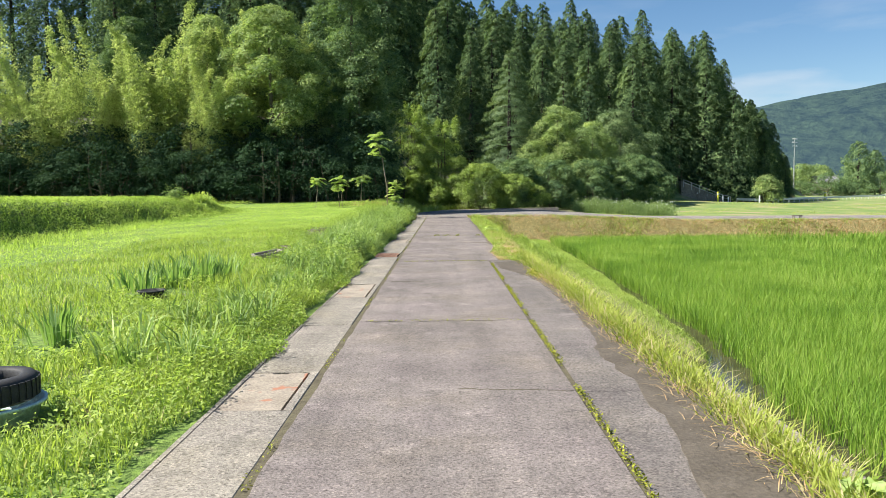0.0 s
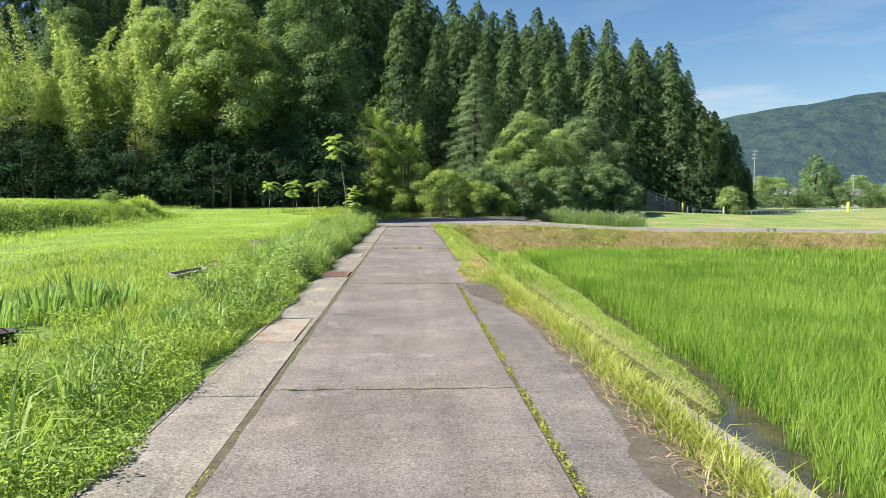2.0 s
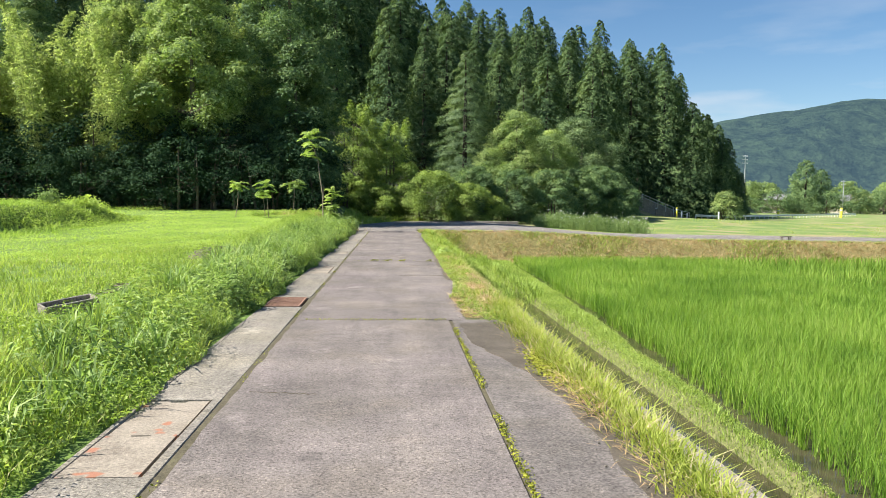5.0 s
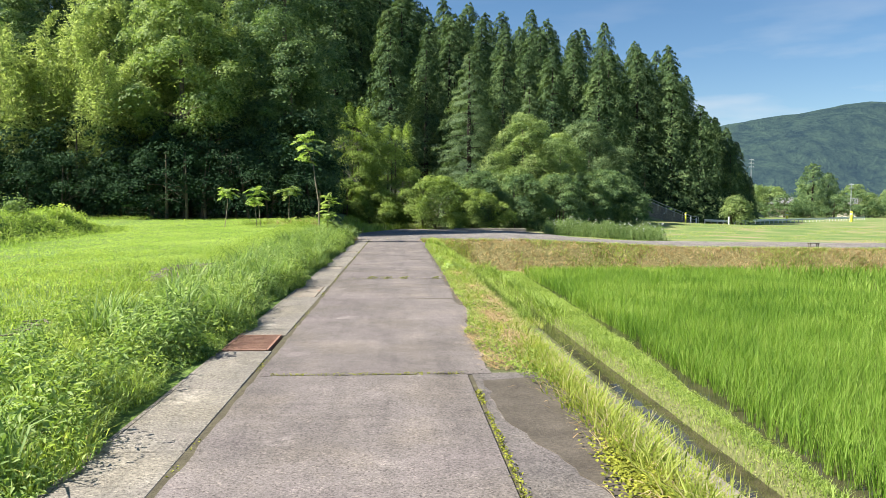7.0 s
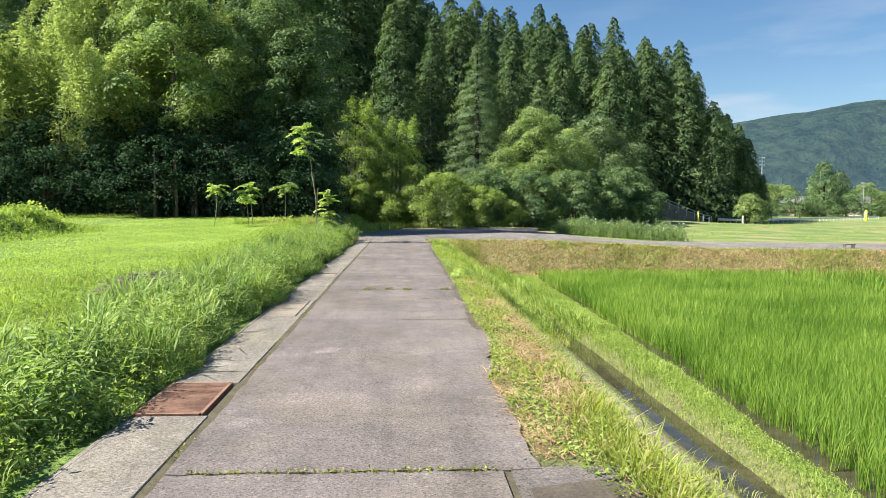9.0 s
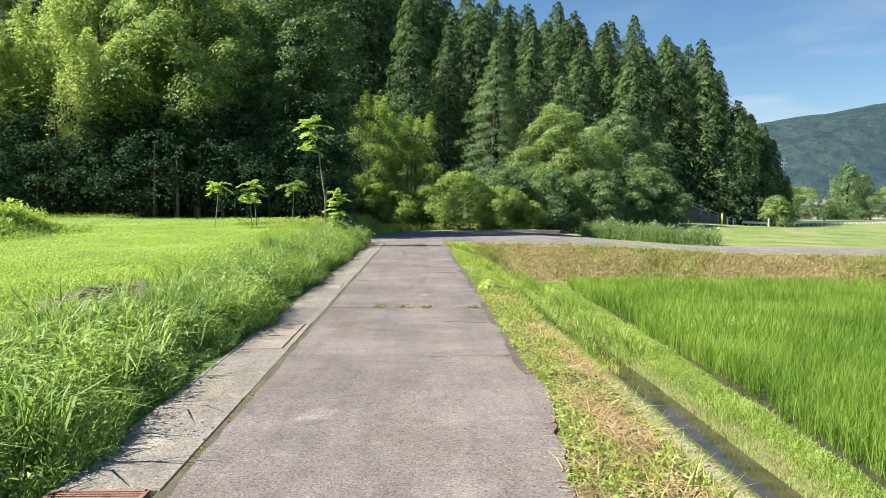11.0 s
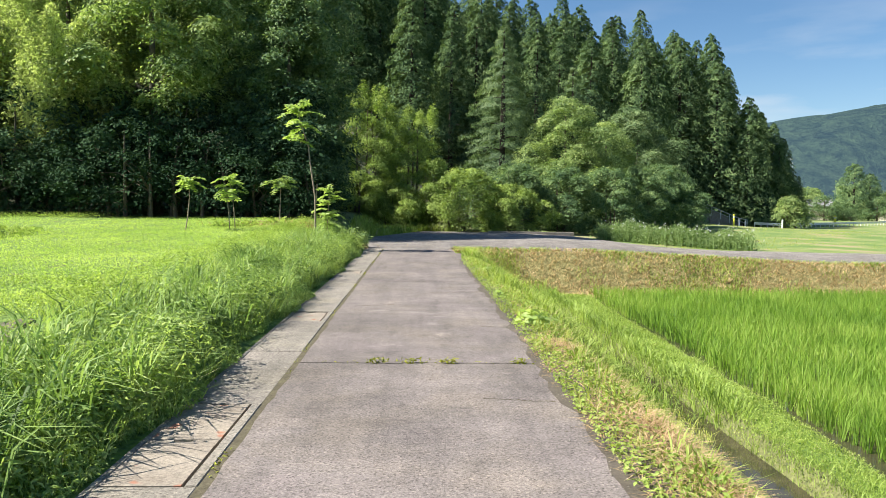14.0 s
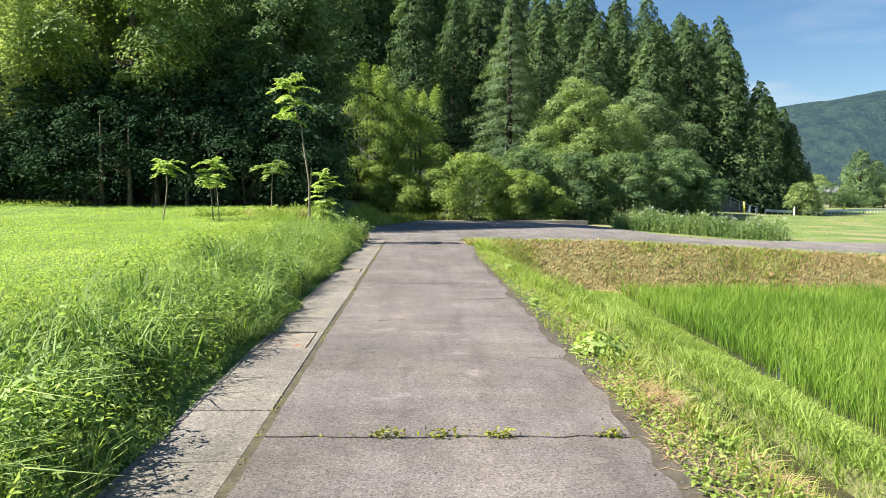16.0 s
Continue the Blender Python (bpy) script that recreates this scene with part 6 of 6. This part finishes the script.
steps = tagged(new("outdoor_steps"), "grey concrete steps climbing the wooded slope", "steps")
for i in range(18):
    bm = bmesh.new()
    box(bm, 47.0 - (i + 1) * 0.42, 121.5, -1.0, 47.0 - i * 0.42, 124.0, -0.6 + (i + 1) * 0.2, 0.02)
    part("step", bm, M_GUTTER, steps)
rail_run("handrail", "galvanised handrail beside the outdoor steps", "railing", [(47.6 - 1.3 * i, 121.4, -0.75 + 0.52 * max(0, i - 0.5)) for i in range(7)], 1.05, (0.6, 1.05), 0.04, M_STEEL)
rail = tagged(new("guard_rail"), "white roadside guard rail on short posts", "guard rail")
pts = [(48.5 + 1.75 * i, 121 + 1.68 * i) for i in range(42)]
me = None
for x, y in pts:
    z = float(height(x, y))
    if me is None:
        me = np_mesh("post", *tubes([[((0, 0, -0.3), 0.07), ((0, 0, 0.75), 0.07)]], 8), M_WHITE, True)
    child("post", me, rail).location = (x, y, z)
V, F = [], []
prof = [(0.0, 0.42), (-0.05, 0.47), (-0.02, 0.56), (-0.06, 0.62), (-0.02, 0.7), (-0.05, 0.77), (0.0, 0.8)]
for x, y in pts:
    z = float(height(x, y))
    V += [(x, y - 0.08 + o, z + h) for o, h in prof]
m = len(prof)
F = [(i * m + j, (i + 1) * m + j, (i + 1) * m + j + 1, i * m + j + 1) for i in range(len(pts) - 1) for j in range(m - 1)]
child("beam", np_mesh("beam", V, F, M_WHITE, True), rail)


def bollard(x, y, h, r, material, label):
    b = tagged(new("marker_post"), label, "post", "roadside marker posts")
    child("shaft", np_mesh("shaft", *tubes([[((0, 0, -0.2), r), ((0, 0, h - 0.05), r), ((0, 0, h), r * 0.6), ((0, 0, h + 0.005), 0.002)]], 10), material, True), b)
    child("band", np_mesh("band", *tubes([[((0, 0, h * 0.7), r * 1.08), ((0, 0, h * 0.82), r * 1.08)]], 10), M_WHITE, True), b)
    b.matrix_basis = pose(x, y, float(height(x, y)))


for x, y, h, r, mt, lb in ((44.6, 119, 1.7, 0.13, M_YELLOW, "yellow plastic marker post"), (45.6, 119.5, 1.1, 0.12, M_STEEL, "grey steel marker post"), (46.7, 120, 0.9, 0.1, M_WHITE, "short white plastic marker post"), (50.5, 117, 1.3, 0.1, M_WHITE, "short white plastic marker post"),
                           (86.5, 166, 1.9, 0.25, M_YELLOW, "yellow plastic marker post"), (76.0, 166, 1.9, 0.2, M_YELLOW, "yellow plastic marker post"), (100, 164, 2.2, 0.3, M_YELLOW, "yellow plastic marker post"), (41.8, 120.5, 1.6, 0.09, M_WOOD, "short brown wooden post")):
    bollard(x, y, h, r, mt, lb)
shrub = stand(broad_tree(random_lobes(12, 1.5, 0.7, 3.0, 71, 1.05, 0.5), 0.9, 0.07, 900, 8, 0.2, M_BRIGHT, "round bright green shrub beside the road", "shrub", seed=71, name="shrub", stems=3), 52.4, 119.0, 0, 1.45)
bench = tagged(new("low_bench"), "small dark wooden bench in the field", "bench")
bm = bmesh.new()
box(bm, -0.5, -0.15, 0.3, 0.5, 0.15, 0.36, 0.01)
part("seat", bm, M_WOOD, bench)
for x in (-0.4, 0.34):
    for y in (-0.12, 0.06):
        bm = bmesh.new()
        box(bm, x, y, -0.05, x + 0.06, y + 0.06, 0.299)
        part("leg", bm, M_WOOD, bench)
bench.matrix_basis = pose(23.0, 47.6, float(height(23.0, 47.6)), 0, 0, 12) @ Matrix.Diagonal((0.7, 0.7, 0.7, 1))


def utility_pole(x, y, h, arms):
    p = tagged(new("utility_pole"), "grey concrete utility pole with crossarms", "utility pole", "utility poles")
    child("shaft", np_mesh("shaft", *tubes([[((0, 0, -0.5), 0.2), ((0, 0, h), 0.12)]], 10), M_STEEL, True), p)
    for k in range(arms):
        bm = bmesh.new()
        z = h - 0.5 - 1.1 * k
        box(bm, -1.1, -0.06, z, 1.1, 0.06, z + 0.12)
        part("crossarm", bm, M_STEEL, p)
        for ix in (-0.95, -0.45, 0.45, 0.95):
            child("insulator", np_mesh("insulator", *tubes([[((ix, 0, z + 0.12), 0.05), ((ix, 0, z + 0.36), 0.06)]], 8), M_WHITE, True), p)
    p.matrix_basis = pose(x, y, float(height(x, y)), 0, 0, 20)


utility_pole(110.8, 232, 18.4, 3)
utility_pole(108.5, 250, 17.0, 2)
utility_pole(146.0, 236, 11.0, 2)


def house(x, y, w, d, h, turn):
    b = tagged(new("farmhouse"), "farmhouse with grey roof among the trees", "house")
    bm = bmesh.new()
    box(bm, -w / 2, -d / 2, -0.5, w / 2, d / 2, h, 0.02)
    part("wall", bm, M_WALL, b)
    bm = bmesh.new()
    e, t = 0.9, h + d * 0.28
    vs = [bm.verts.new(c) for c in ((-w / 2 - e, -d / 2 - e, h - 0.1), (w / 2 + e, -d / 2 - e, h - 0.1), (w / 2 + e, 0, t), (-w / 2 - e, 0, t), (-w / 2 - e, d / 2 + e, h - 0.1), (w / 2 + e, d / 2 + e, h - 0.1))]
    for f in ((0, 1, 2, 3), (3, 2, 5, 4), (0, 3, 4), (1, 5, 2), (0, 4, 5, 1)):
        bm.faces.new([vs[i] for i in f])
    bmesh.ops.recalc_face_normals(bm, faces=bm.faces)
    part("roof", bm, M_ROOF, b)
    for ix in (-w * 0.3, 0.0, w * 0.3):
        bm = bmesh.new()
        box(bm, ix - 0.8, -d / 2 - 0.05, 0.9, ix + 0.8, -d / 2 - 0.003, 2.1)
        part("window", bm, M_RUBBER, b)
    b.matrix_basis = pose(x, y, float(height(x, y)), 0, 0, turn)


house(134, 262, 11, 8, 4.6, -25)
house(166, 262, 12, 8, 4.6, 15)

far_pine = cedar(18, 8.0, 81, 120, "tree", "broad dark green tree near the farmhouse", M_OAK, 0.9, 0.05, 38, 0.14, 1.5, 0.5)
stand(far_pine, 139, 246)
far_bush = broad_tree(random_lobes(16, 5.0, 1.5, 9.0, 82, 2.4, 0.4), 3, 0.3, 800, 6, 0.5, M_BRIGHT, "bright green tree beyond the guard rail", seed=82, spread=0.5)
stand(far_bush, 121, 252)
far_dark = broad_tree(random_lobes(14, 5.5, 1.0, 7.0, 83, 2.4, 0.3), 2, 0.3, 750, 6, 0.45, M_OAK, "dark green garden tree by the house", seed=83, spread=0.5)
stand(far_dark, 124, 236)
for i, (x, y, s, k) in enumerate([(112, 258, 0.9, 0), (129, 262, 1.2, 0), (117, 240, 0.7, 1), (131, 234, 0.55, 1), (143, 240, 1.0, 1), (150, 238, 1.15, 1), (148, 252, 0.85, 2), (158, 245, 0.9, 0), (160, 236, 0.9, 1), (166, 244, 1.1, 1), (172, 252, 1.2, 0), (180, 246, 1.1, 1), (104, 262, 1.0, 0), (186, 260, 1.3, 0), (140, 272, 1.2, 0), (155, 275, 1.3, 0), (98, 255, 0.8, 0), (127, 240, 0.62, 1), (133, 241, 0.6, 1), (114, 247, 0.75, 0), (172, 275, 1.3, 0)]):
    repeat((far_bush, far_dark, far_pine)[k], x, y, 47 * i, s, "garden trees in the distance")
